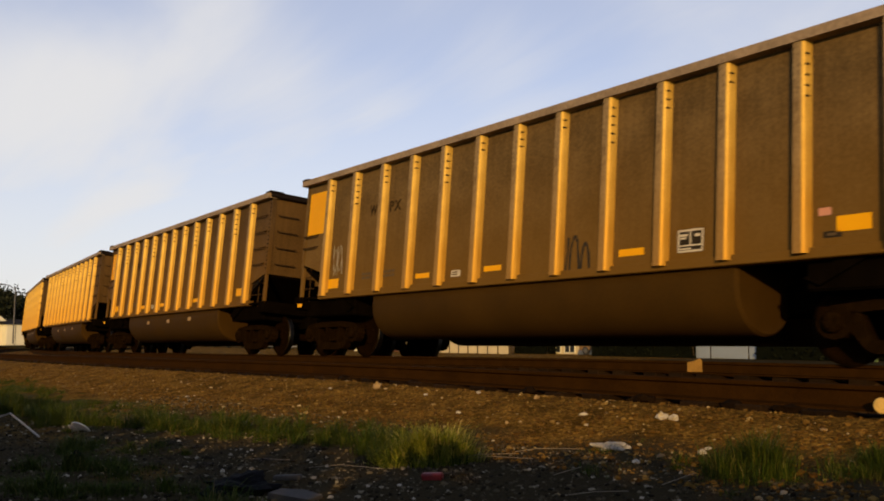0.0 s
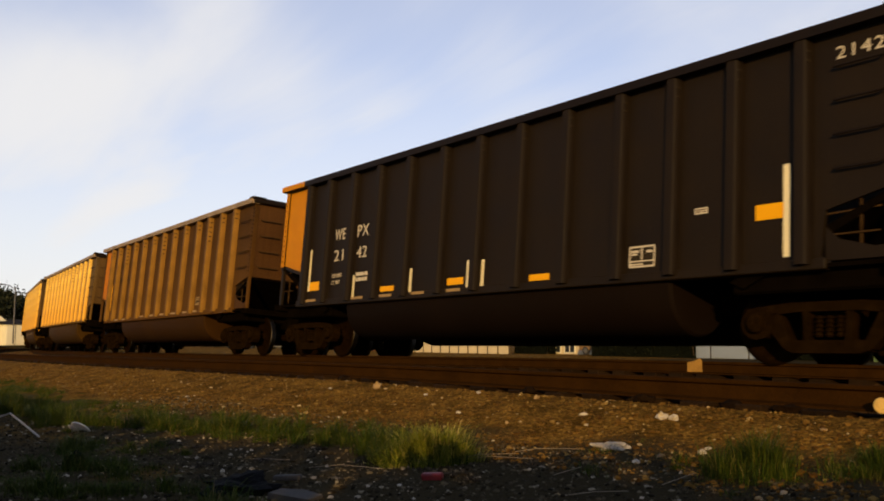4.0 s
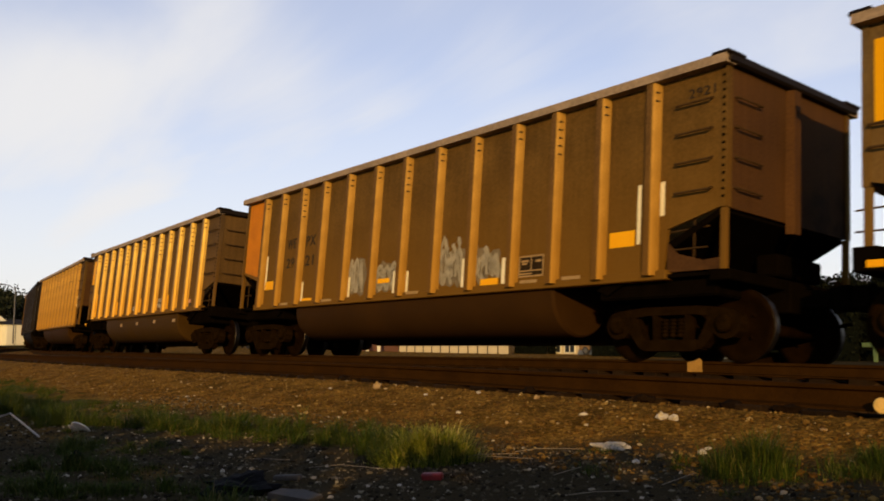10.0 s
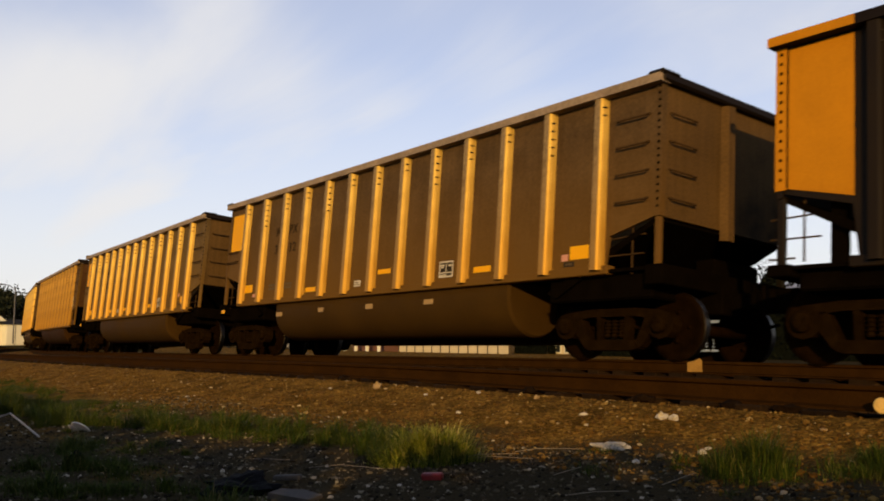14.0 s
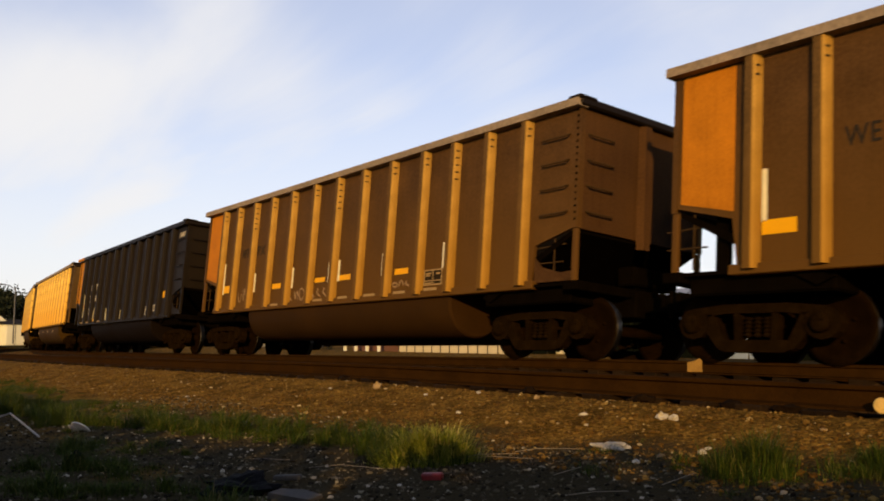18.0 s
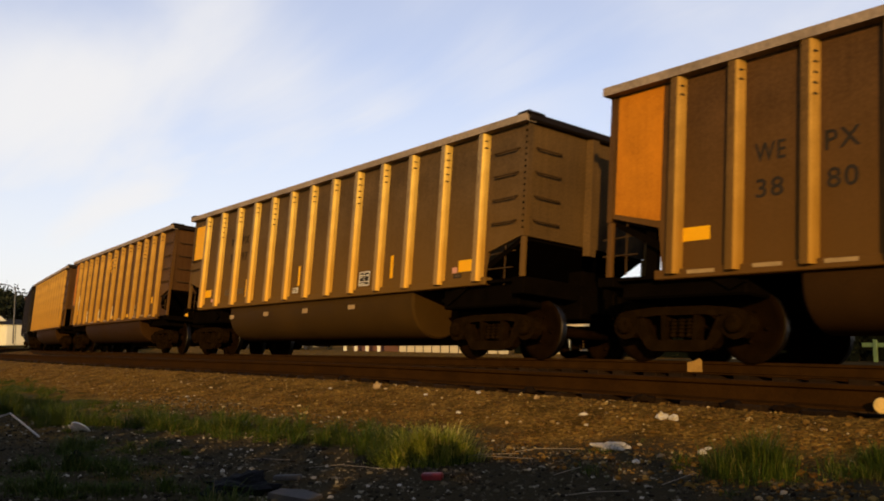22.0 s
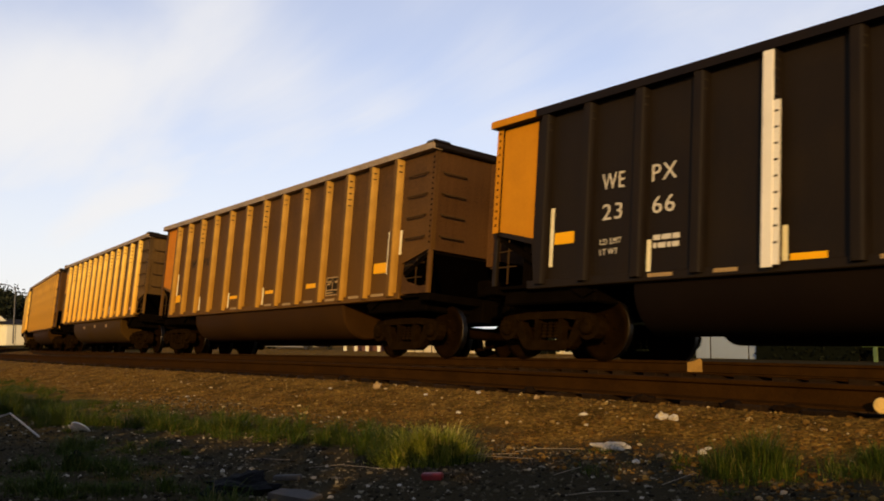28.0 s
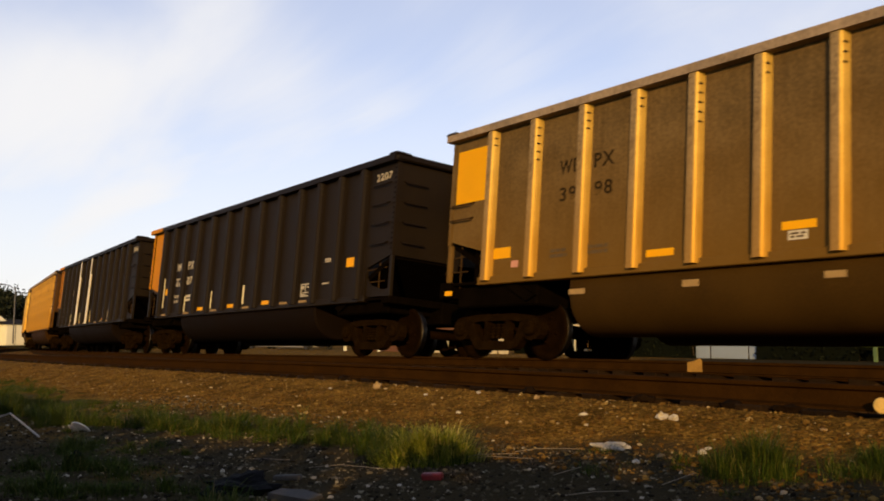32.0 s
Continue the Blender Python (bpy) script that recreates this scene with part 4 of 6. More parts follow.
def reporting(n, a="", b="", material=DARK_MARK, label="dark worn reporting mark", alu=False):
    """Owner's letters and number either side of the third rib."""
    car = CARS[n]
    if alu:
        xs, z1, z2, w, h = (-4.30, -3.58), 2.89, 2.46, 0.39, 0.215
    else:
        xs, z1, z2, w, h = (-4.63, -3.71), 2.52, 2.07, 0.42, 0.235
    if alu and material is DARK_MARK:
        material = FAINT_MARK
    for k in (0, 1):
        letters(car, ("WE", "PX")[k], xs[k], z1, w, h, material, label)
        if a:
            letters(car, (a, b)[k], xs[k], z2, w * 0.88, h, material, label)
    if alu:
        tagged(part("stencil_block", bars(-4.45, 1.56, 0.36, 0.16, 2), GREY_MARK, car, "worn grey weight stencil"), kind="stuff")
        tagged(part("stencil_block", bars(-3.65, 1.56, 0.40, 0.16, 2), GREY_MARK, car, "worn grey weight stencil"), kind="stuff")


def end_patches():
    for n, car in CARS.items():
        k = KINDS[n]
        if k in ("alu", "olive"):
            part("yellow_patch", plate(-6.68, 3.10, 0.82, 0.95), YELLOW, car, "plain yellow patch")
            part("sill_reflector", box(-7.15, -6.95, -1.53, -1.522, 1.0, 1.08), REFLECT, car, "yellow sill reflector")
        else:
            z0 = 1.99
            part("orange_panel", prism([(-7.09, z0 + 0.02), (-6.28, z0 - 0.16), (-6.28, TOP - 0.16), (-7.09, TOP - 0.16)], "y", SKIN_Y - 0.001, SKIN_Y + 0.006), ORANGE if k == "black" else ORANGE_OLD, car,
                 "bright orange end panel" if k == "black" else "faded orange end panel")
            if k == "black":
                part("post_cover", box(-7.24, -7.10, -SKIN - 0.04, -SKIN - 0.032, 1.99, TOP - 0.14), ORANGE, car, "orange corner post")
                part("chord_cover", box(-HX - 0.004, -6.2, -FACE - 0.037, -FACE - 0.031, TOP - 0.135, TOP - 0.02), ORANGE, car, "orange end of the chord")
            bm = bmesh.new()
            for i in range(14 if k == "black" else 0):
                add_box(bm, -7.185, -7.15, -SKIN - 0.045, -SKIN - 0.03, 2.1 + i * 0.12, 2.14 + i * 0.12)
            if k == "black":
                tagged(part("rivet_row", bm, UNDER, car, "row of dark rivets"), kind="stuff")


ORANGE_OLD = mat("faded_orange", (0.36, 0.125, 0.0065), 0.7, 0.0, 0.25, 2.0, 40, 0.05, streak=0.5, spec=0.03)
end_patches()
marks(-5, Y=[(-5.86, 1.47, 0.45, 0.2), (-2.6, 1.44, 0.43, 0.09), (-0.61, 1.44, 0.44, 0.09), (2.37, 1.46, 0.45, 0.1), (5.56, 1.53, 0.4, 0.18)], L=[(-1.6, 1.42, 0.25, 0.11)], B=[(3.37, 1.53, 0.4, 0.3)], P=[(5.22, 1.69, 0.15, 0.09)], GD=[(1.27, 1.57, 0.66, 0.66)], GP=[(-5.74, 2.02, 0.41, 0.76)])
marks(-4, O=[(-5.92, 1.96, 0.04, 0.93), (-2.54, 1.28, 0.07, 0.47), (-0.26, 1.34, 0.07, 0.46), (2.95, 1.34, 0.1, 0.46), (5.76, 1.99, 0.07, 0.92)], T=[(-4.7, 1.04, 0.47, 0.05), (-3.8, 1.1, 0.37, 0.02), (-1.64, 1.14, 0.41, 0.03), (-0.58, 1.14, 0.36, 0.04), (0.5, 1.14, 0.39, 0.04), (1.57, 1.14, 0.42, 0.05), (2.62, 1.14, 0.37, 0.06), (3.5, 1.14, 0.32, 0.05)], BT=[(3.6, 1.43, 0.51, 0.22)])
marks(-3, V=[(-5.92, 1.82, 0.07, 0.93), (-4.02, 1.36, 0.08, 0.47), (-1.94, 1.37, 0.12, 0.46), (-0.2, 1.39, 0.11, 0.46), (0.16, 1.38, 0.11, 0.45), (5.86, 1.76, 0.07, 1.12)], Y=[(-5.62, 1.46, 0.45, 0.19), (-2.72, 1.26, 0.47, 0.1), (-0.57, 1.28, 0.45, 0.12), (1.56, 1.22, 0.45, 0.10), (5.55, 1.77, 0.38, 0.19)], T=[(-5.66, 1.14, 0.44, 0.05), (-3.73, 1.12, 0.44, 0.04), (-2.69, 1.12, 0.42, 0.05), (-1.61, 1.12, 0.4, 0.05), (-0.55, 1.12, 0.39, 0.06)], B=[(3.6, 1.38, 0.45, 0.3)], L=[(4.56, 1.9, 0.2, 0.08)])
marks(-2, V=[(-5.96, 1.92, 0.01, 0.73), (-4.04, 1.38, 0.05, 0.47), (-2.01, 1.4, 0.07, 0.47), (-0.31, 1.4, 0.04, 0.47), (0.12, 1.39, 0.1, 0.48), (1.82, 1.4, 0.06, 0.46), (2.88, 1.4, 0.05, 0.47), (5.74, 1.96, 0.07, 0.81), (6.16, 2.11, 0.1, 0.46)], Y=[(-5.72, 1.6, 0.48, 0.17), (-1.67, 1.23, 0.44, 0.11), (0.44, 1.25, 0.45, 0.11), (2.54, 1.23, 0.43, 0.11), (5.44, 1.64, 0.47, 0.19)], T=[(-4.74, 1.12, 0.49, 0.03), (-3.7, 1.12, 0.41, 0.04), (-2.74, 1.11, 0.4, 0.04), (-0.62, 1.12, 0.42, 0.03), (0.46, 1.12, 0.41, 0.05), (1.5, 1.14, 0.41, 0.06), (2.57, 1.14, 0.38, 0.06), (3.58, 1.14, 0.41, 0.05), (4.56, 1.14, 0.41, 0.05), (5.48, 1.12, 0.4, 0.06)], BT=[(3.58, 1.4, 0.59, 0.34)])
marks(-1, YV=[(-6.01, 1.75, 0.06, 0.92), (-2.88, 1.52, 0.12, 0.46), (0.14, 1.53, 0.11, 0.44), (3.03, 1.52, 0.1, 0.45), (5.82, 1.77, 0.06, 0.92)], L=[(-0.52, 1.44, 0.25, 0.12)], P=[(-5.46, 1.43, 0.14, 0.1), (5.26, 1.46, 0.16, 0.1)], B=[(2.4, 1.52, 0.4, 0.27)], U=[(-2.08, 0.93, 0.26, 0.1), (-0.11, 0.95, 0.24, 0.1), (1.86, 0.97, 0.23, 0.1), (3.83, 0.96, 0.26, 0.09)])
marks(0, V=[(-5.88, 1.92, 0.04, 0.8), (-4.01, 1.36, 0.08, 0.45), (-1.96, 1.33, 0.08, 0.48), (-0.24, 1.36, 0.06, 0.44), (0.16, 1.32, 0.09, 0.47), (1.9, 1.37, 0.06, 0.56), (2.97, 1.36, 0.08, 0.45), (5.8, 1.96, 0.05, 0.83), (6.24, 2.13, 0.09, 0.47)], Y=[(-5.63, 1.6, 0.48, 0.2), (-3.7, 1.16, 0.45, 0.11), (-0.6, 1.42, 0.43, 0.09), (2.62, 1.2, 0.45, 0.13), (5.5, 1.64, 0.46, 0.22)], T=[(-4.69, 1.12, 0.38, 0.05), (-2.72, 1.12, 0.42, 0.04), (0.47, 1.13, 0.4, 0.04), (3.64, 1.15, 0.39, 0.06), (4.57, 1.15, 0.38, 0.05)], BT=[(3.64, 1.4, 0.57, 0.34)], GW=[(-1.64, 1.60, 0.63, 0.72), (-0.62, 1.56, 1.0, 0.62), (1.56, 1.66, 0.71, 0.85), (2.45, 1.56, 0.80, 0.62)])
marks(1, Y=[(-5.83, 1.5, 0.46, 0.19), (-2.58, 1.46, 0.44, 0.1), (-0.6, 1.47, 0.45, 0.1), (2.38, 1.47, 0.45, 0.1), (5.66, 1.52, 0.39, 0.21)], L=[(-1.6, 1.44, 0.24, 0.12)], P=[(-5.48, 1.66, 0.17, 0.08), (5.3, 1.68, 0.13, 0.09)], B=[(3.38, 1.54, 0.39, 0.27)], GD=[(1.38, 1.61, 0.69, 0.3), (2.3, 1.67, 0.43, 0.2), (4.48, 1.6, 0.81, 0.49)])
marks(2, Y=[(-5.77, 1.58, 0.44, 0.19), (-2.52, 1.4, 0.45, 0.1), (0.44, 1.6, 0.45, 0.09), (3.46, 1.43, 0.45, 0.1), (5.72, 1.52, 0.38, 0.2)], L=[(-0.54, 1.42, 0.25, 0.12)], P=[(-5.43, 1.4, 0.16, 0.07), (5.42, 1.46, 0.14, 0.1)], B=[(2.46, 1.5, 0.4, 0.29)], U=[(-4.04, 0.92, 0.29, 0.1), (-2.06, 0.96, 0.23, 0.09), (-0.1, 0.96, 0.26, 0.1), (1.92, 0.97, 0.28, 0.09)])
marks(3, V=[(-5.94, 1.83, 0.09, 0.93), (-4.04, 1.38, 0.12, 0.45), (-2.01, 1.37, 0.12, 0.48), (-1.84, 1.21, 0.08, 0.41), (0.28, 1.25, 0.06, 0.43)], Y=[(-5.66, 1.84, 0.49, 0.21), (-3.74, 1.19, 0.47, 0.12), (5.52, 1.77, 0.35, 0.2), (-0.53, 1.08, 0.46, 0.07), (2.7, 1.1, 0.41, 0.09)], T=[(-5.7, 1.13, 0.43, 0.02), (-4.7, 1.13, 0.37, 0.04), (-2.72, 1.13, 0.38, 0.06)], B=[(3.66, 1.28, 0.28, 0.38)], L=[(4.54, 1.38, 0.23, 0.2)])
marks(4, V=[(-5.95, 1.92, 0.04, 0.82), (-4.06, 1.72, 0.05, 0.47), (-2.03, 1.72, 0.06, 0.47), (-0.27, 1.74, 0.06, 0.45), (0.12, 1.74, 0.09, 0.45), (1.88, 1.74, 0.08, 0.45), (3.88, 1.76, 0.08, 0.46)], Y=[(-5.65, 1.64, 0.4, 0.19), (-2.75, 1.57, 0.44, 0.12), (-0.64, 1.59, 0.44, 0.1), (0.43, 1.58, 0.44, 0.11), (2.54, 1.56, 0.45, 0.11)], T=[(-2.7, 1.12, 0.37, 0.05), (-0.59, 1.14, 0.4, 0.03), (0.47, 1.15, 0.38, 0.04), (1.52, 1.15, 0.41, 0.05), (2.58, 1.15, 0.39, 0.05), (3.58, 1.16, 0.39, 0.04)], BT=[(3.58, 1.38, 0.55, 0.29)], GT=[(-4.68, 1.44, 0.51, 0.34), (-1.7, 1.32, 0.78, 0.27), (-0.64, 1.36, 0.81, 0.29), (2.56, 1.33, 0.63, 0.12)])
marks(5, V=[(-5.88, 1.98, 0.05, 0.65), (-3.99, 1.36, 0.04, 0.45), (-1.95, 1.38, 0.08, 0.45), (-0.22, 1.38, 0.05, 0.45), (0.18, 1.4, 0.09, 0.47), (1.9, 1.4, 0.07, 0.47), (2.97, 1.42, 0.08, 0.48), (5.8, 1.96, 0.11, 0.82)], Y=[(-5.65, 1.58, 0.46, 0.18), (-1.62, 1.18, 0.41, 0.13), (0.5, 1.22, 0.43, 0.1), (2.63, 1.23, 0.46, 0.11), (5.54, 1.64, 0.43, 0.2)], T=[(-2.7, 1.11, 0.43, 0.04), (-0.56, 1.12, 0.4, 0.05), (1.58, 1.14, 0.41, 0.04), (3.64, 1.15, 0.43, 0.04), (4.63, 1.16, 0.42, 0.04), (5.55, 1.14, 0.4, 0.05)], BT=[(3.65, 1.4, 0.58, 0.33)], R=[(-0.58, 3.22, 0.54, 0.49)])
marks(6, Y=[(-5.77, 1.59, 0.42, 0.2), (5.72, 1.52, 0.38, 0.2)], YV=[(-3.3, 1.62, 0.04, 0.44), (-0.44, 1.74, 0.09, 0.45), (3.4, 1.67, 0.09, 0.44)], L=[(-0.57, 1.42, 0.25, 0.12)], P=[(-5.46, 1.39, 0.13, 0.08), (5.42, 1.46, 0.14, 0.1)], B=[(2.42, 1.5, 0.39, 0.29)], U=[(-4.1, 0.93, 0.24, 0.1), (-2.1, 0.95, 0.25, 0.1), (-0.11, 0.96, 0.25, 0.1), (1.92, 0.97, 0.27, 0.09)])
marks(7, Y=[(-5.7, 1.6, 0.45, 0.18), (-1.77, 1.29, 0.44, 0.1), (0.34, 1.28, 0.44, 0.1), (2.47, 1.27, 0.44, 0.1), (5.6, 1.64, 0.42, 0.19)], T=[(-5.57, 1.1, 0.42, 0.03), (-4.62, 1.12, 0.39, 0.05), (-3.7, 1.11, 0.39, 0.04), (-2.66, 1.12, 0.39, 0.04), (-0.54, 1.12, 0.39, 0.05), (0.48, 1.14, 0.39, 0.04), (1.56, 1.14, 0.4, 0.04), (2.62, 1.15, 0.41, 0.04), (3.64, 1.14, 0.41, 0.05), (4.6, 1.15, 0.39, 0.06), (5.51, 1.13, 0.4, 0.04)], B=[(3.66, 1.4, 0.57, 0.33)])
marks(8, Y=[(-5.8, 1.61, 0.44, 0.18), (-2.5, 1.36, 0.45, 0.07), (-0.52, 1.54, 0.45, 0.07), (1.44, 1.58, 0.44, 0.09), (3.44, 1.4, 0.44, 0.09), (5.74, 1.52, 0.38, 0.2)], L=[(-0.51, 1.42, 0.26, 0.13)], P=[(-5.41, 1.4, 0.16, 0.09), (5.43, 1.46, 0.14, 0.1)], B=[(2.46, 1.52, 0.41, 0.3)], GP=[(-2.53, 1.62, 0.61, 0.39), (-1.5, 1.5, 0.61, 0.37)], U=[(-2.02, 0.96, 0.27, 0.1), (-0.05, 0.97, 0.25, 0.11), (1.92, 0.96, 0.27, 0.1)])
marks(9, V=[(-5.94, 1.98, 0.0, 0.63), (-4.0, 1.31, 0.04, 0.45), (-1.99, 1.35, 0.04, 0.4), (0.16, 1.33, 0.05, 0.48), (1.9, 1.33, 0.02, 0.47), (5.73, 1.95, 0.04, 0.84), (6.15, 2.12, 0.08, 0.47)], Y=[(-5.74, 1.56, 0.38, 0.21), (-1.64, 1.42, 0.45, 0.08), (0.51, 1.45, 0.46, 0.08), (2.61, 1.48, 0.44, 0.1), (5.46, 1.67, 0.46, 0.2)], T=[(-1.47, 1.12, 0.38, 0.03), (0.58, 1.13, 0.38, 0.04), (1.59, 1.11, 0.4, 0.04), (2.63, 1.12, 0.4, 0.05), (3.62, 1.12, 0.4, 0.05), (4.6, 1.13, 0.39, 0.04), (5.5, 1.13, 0.46, 0.04)], BT=[(3.61, 1.42, 0.56, 0.4)])
marks(10, V=[(-5.9, 1.8, 0.03, 0.91), (-4.04, 1.36, 0.05, 0.47), (-2.01, 1.36, 0.06, 0.45), (-0.26, 1.36, 0.07, 0.45), (0.14, 1.38, 0.07, 0.46), (1.88, 1.37, 0.09, 0.46), (3.86, 1.38, 0.08, 0.46), (5.86, 1.76, 0.07, 1.12)], Y=[(-5.64, 1.77, 0.41, 0.18), (-1.66, 1.19, 0.46, 0.1), (0.44, 1.2, 0.47, 0.1), (2.58, 1.2, 0.45, 0.08), (5.55, 1.73, 0.38, 0.18)], T=[(-3.76, 1.09, 0.41, 0.04), (-2.74, 1.08, 0.35, 0.05), (-0.6, 1.12, 0.41, 0.05), (1.54, 1.1, 0.39, 0.05), (2.57, 1.14, 0.4, 0.05), (3.57, 1.12, 0.38, 0.05)], B=[(3.59, 1.37, 0.46, 0.3)], Wrib=[(-2.08, 2.4, 0.07, 2.71), (0.06, 2.41, 0.13, 2.7)], L=[(4.56, 1.9, 0.19, 0.08)])
marks(11, V=[(-5.89, 1.8, 0.02, 0.91), (-4.0, 1.38, 0.05, 0.48), (-1.97, 1.43, 0.06, 0.46), (-0.22, 1.45, 0.06, 0.46), (0.18, 1.46, 0.1, 0.48), (1.94, 1.46, 0.09, 0.45), (5.86, 1.76, 0.07, 1.12)], Y=[(-5.6, 1.82, 0.39, 0.18), (-2.72, 1.18, 0.43, 0.14), (-0.57, 1.2, 0.45, 0.1), (1.58, 1.2, 0.47, 0.1), (5.6, 1.88, 0.45, 0.19)], T=[(-5.57, 1.11, 0.44, 0.04), (-3.7, 1.11, 0.39, 0.04), (-1.62, 1.12, 0.41, 0.05), (0.5, 1.12, 0.39, 0.05), (2.64, 1.14, 0.4, 0.05), (3.6, 1.14, 0.37, 0.05)], B=[(3.62, 1.4, 0.45, 0.29)], L=[(4.56, 2.0, 0.23, 0.08)])
marks(12, Y=[(-5.87, 1.66, 0.46, 0.18), (-2.59, 1.41, 0.46, 0.1), (-0.56, 1.58, 0.44, 0.1)], L=[(-0.57, 1.46, 0.25, 0.11)], P=[(-5.52, 1.46, 0.17, 0.11)], U=[(-4.15, 0.98, 0.32, 0.08), (-2.11, 1.0, 0.26, 0.09), (-0.14, 1.0, 0.26, 0.08)])
for k in (-10, -9, -8, -7, -6):
    marks(k, Y=[(-5.84, 1.5, 0.44, 0.19), (-2.6, 1.45, 0.44, 0.1), (-0.6, 1.45, 0.44, 0.1), (2.4, 1.46, 0.44, 0.1), (5.6, 1.53, 0.4, 0.19)], L=[(-1.6, 1.43, 0.24, 0.11)], U=[(-2.0, 0.94, 0.24, 0.1), (0.0, 0.95, 0.24, 0.1), (1.9, 0.97, 0.24, 0.1)])
    reporting(k, alu=True)
for k, a, b in ((-5, "", ""), (-1, "34", "91"), (1, "43", "23"), (2, "39", "32"), (6, "35", "97"), (8, "33", "75"), (12, "39", "98")):
    reporting(k, a, b, alu=True)
for k, a, b in ((-4, "", ""), (-2, "", ""), (0, "29", "21"), (4, "", ""), (5, "", ""), (7, "38", "80"), (9, "", "")):
    reporting(k, a, b)
for k, a, b in ((-3, "21", "42"), (3, "20", "87"), (10, "23", "66"), (11, "22", "07")):
    reporting(k, a, b, WHITE_MARK, "white reporting mark")
    letters(CARS[k], a + b, 6.72, 3.53, 0.56, 0.15, WHITE_MARK, "white car number")
    letters(CARS[k], "LD LMT", -4.64, 1.64, 0.40, 0.085, WHITE_MARK, "white weight stencil")
    letters(CARS[k], "LT WT", -4.67, 1.49, 0.34, 0.085, WHITE_MARK, "white weight stencil")
    if k == 3:
        letters(CARS[k], "241700", -3.65, 1.64, 0.47, 0.08, WHITE_MARK, "white weight stencil")
        letters(CARS[k], "44300", -3.64, 1.49, 0.41, 0.08, WHITE_MARK, "white weight stencil")
    else:
        tagged(part("stencil_block", bars(-3.65, 1.56, 0.44, 0.22, 2), WHITE_MARK, CARS[k], "white weight stencil"), kind="stuff")
    if k in (10, 11):
        letters(CARS[k], "GT", 4.92, 1.54, 0.16, 0.11, WHITE_MARK, "white stencil")
        tagged(part("stencil_block", bars(4.6, 1.5, 0.3, 0.04), WHITE_MARK, CARS[k], "white worn stencil"), kind="stuff")
letters(CARS[-2], "2648", 6.75, 3.5, 0.52, 0.14, DARK_MARK, "dark car number")
letters(CARS[0], "2921", 6.82, 3.5, 0.42, 0.13, DARK_MARK, "dark car number")
TAGS = {-4: "weathered brown coal gondola with upright orange reflector strips", -3: "black coal gondola with white lettering and orange end panel", -2: "weathered brown coal gondola with white reflector strips",
        0: "weathered brown coal gondola with white sprayed graffiti", 1: "dusty aluminium coal gondola with black sprayed graffiti", 3: "black coal gondola with white lettering and reflectors",
        4: "weathered brown coal gondola with faded tan graffiti", 5: "weathered brown coal gondola with a round yellow emblem", 8: "dusty aluminium coal gondola with pale sprayed graffiti",
        10: "black coal gondola with two bright white ladder ribs", 11: "black coal gondola with white strips and lettering", 7: "rusty brown coal gondola with yellow reflectors", -5: "dusty aluminium coal gondola with a dark scrawl"}
for k, v in TAGS.items():
    tagged(CARS[k], v)


# ---------------------------------------------------------------- ballast, debris and grass
def stones(name, count, spots, material, label, category, seed):
    """Many small uneven stones in one mesh."""
    rng = np.random.default_rng(seed)
    bm = bmesh.new()
    bmesh.ops.create_icosphere(bm, subdivisions=1, radius=1.0)
    bm.verts.ensure_lookup_table()
    base = np.array([v.co[:] for v in bm.verts])
    tris = np.array([[v.index for v in f.verts] for f in bm.faces])
    bm.free()
    verts, faces = [], []
    for i in range(count):
        x, y, r = spots(rng)
        z = ground_z(x, y)
        s = np.array([r * rng.uniform(0.8, 1.5), r * rng.uniform(0.7, 1.2), r * rng.uniform(0.45, 0.9)])
        a = rng.uniform(0, 6.28)
        p = base * (1 + rng.uniform(-0.34, 0.34, (len(base), 1))) * s
        p = np.stack([p[:, 0] * math.cos(a) - p[:, 1] * math.sin(a) + x, p[:, 0] * math.sin(a) + p[:, 1] * math.cos(a) + y, p[:, 2] + z + r * 0.2], 1)
        faces.append(tris + len(base) * i)
        verts.append(p)
    me = bpy.data.meshes.new(name)
    me.from_pydata(np.concatenate(verts).tolist(), [], np.concatenate(faces).tolist())
    me.materials.append(material)
    return tagged(new(name, me), label, category, kind="stuff")


def island_material(name, ramp, rough=0.9):
    """Colour picked stone by stone or blade by blade."""
    m = bpy.data.materials.new(name)
    m.use_nodes = True
    nt = m.node_tree
    N, L = nt.nodes.new, nt.links.new
    bs = nt.nodes["Principled BSDF"]
    g = N("ShaderNodeNewGeometry")
    cr = N("ShaderNodeValToRGB")
    e = cr.color_ramp.elements
    while len(e) < len(ramp):
        e.new(0.5)
    for k, (pos, col) in enumerate(ramp):
        e[k].position, e[k].color = pos, (*col, 1)
    L(g.outputs["Random Per Island"], cr.inputs[0])
    nz = N("ShaderNodeTexNoise"); nz.inputs["Scale"].default_value = 60
    mu = N("ShaderNodeMix"); mu.data_type = "RGBA"; mu.blend_type = "MULTIPLY"; mu.inputs[0].default_value = 0.5
    L(cr.outputs[0], mu.inputs[6]); L(nz.outputs["Fac"], mu.inputs[7])
    L(mu.outputs[2], bs.inputs["Base Color"])
    bs.inputs["Roughness"].default_value = rough
    bs.inputs["Specular IOR Level"].default_value = 0.06
    return m


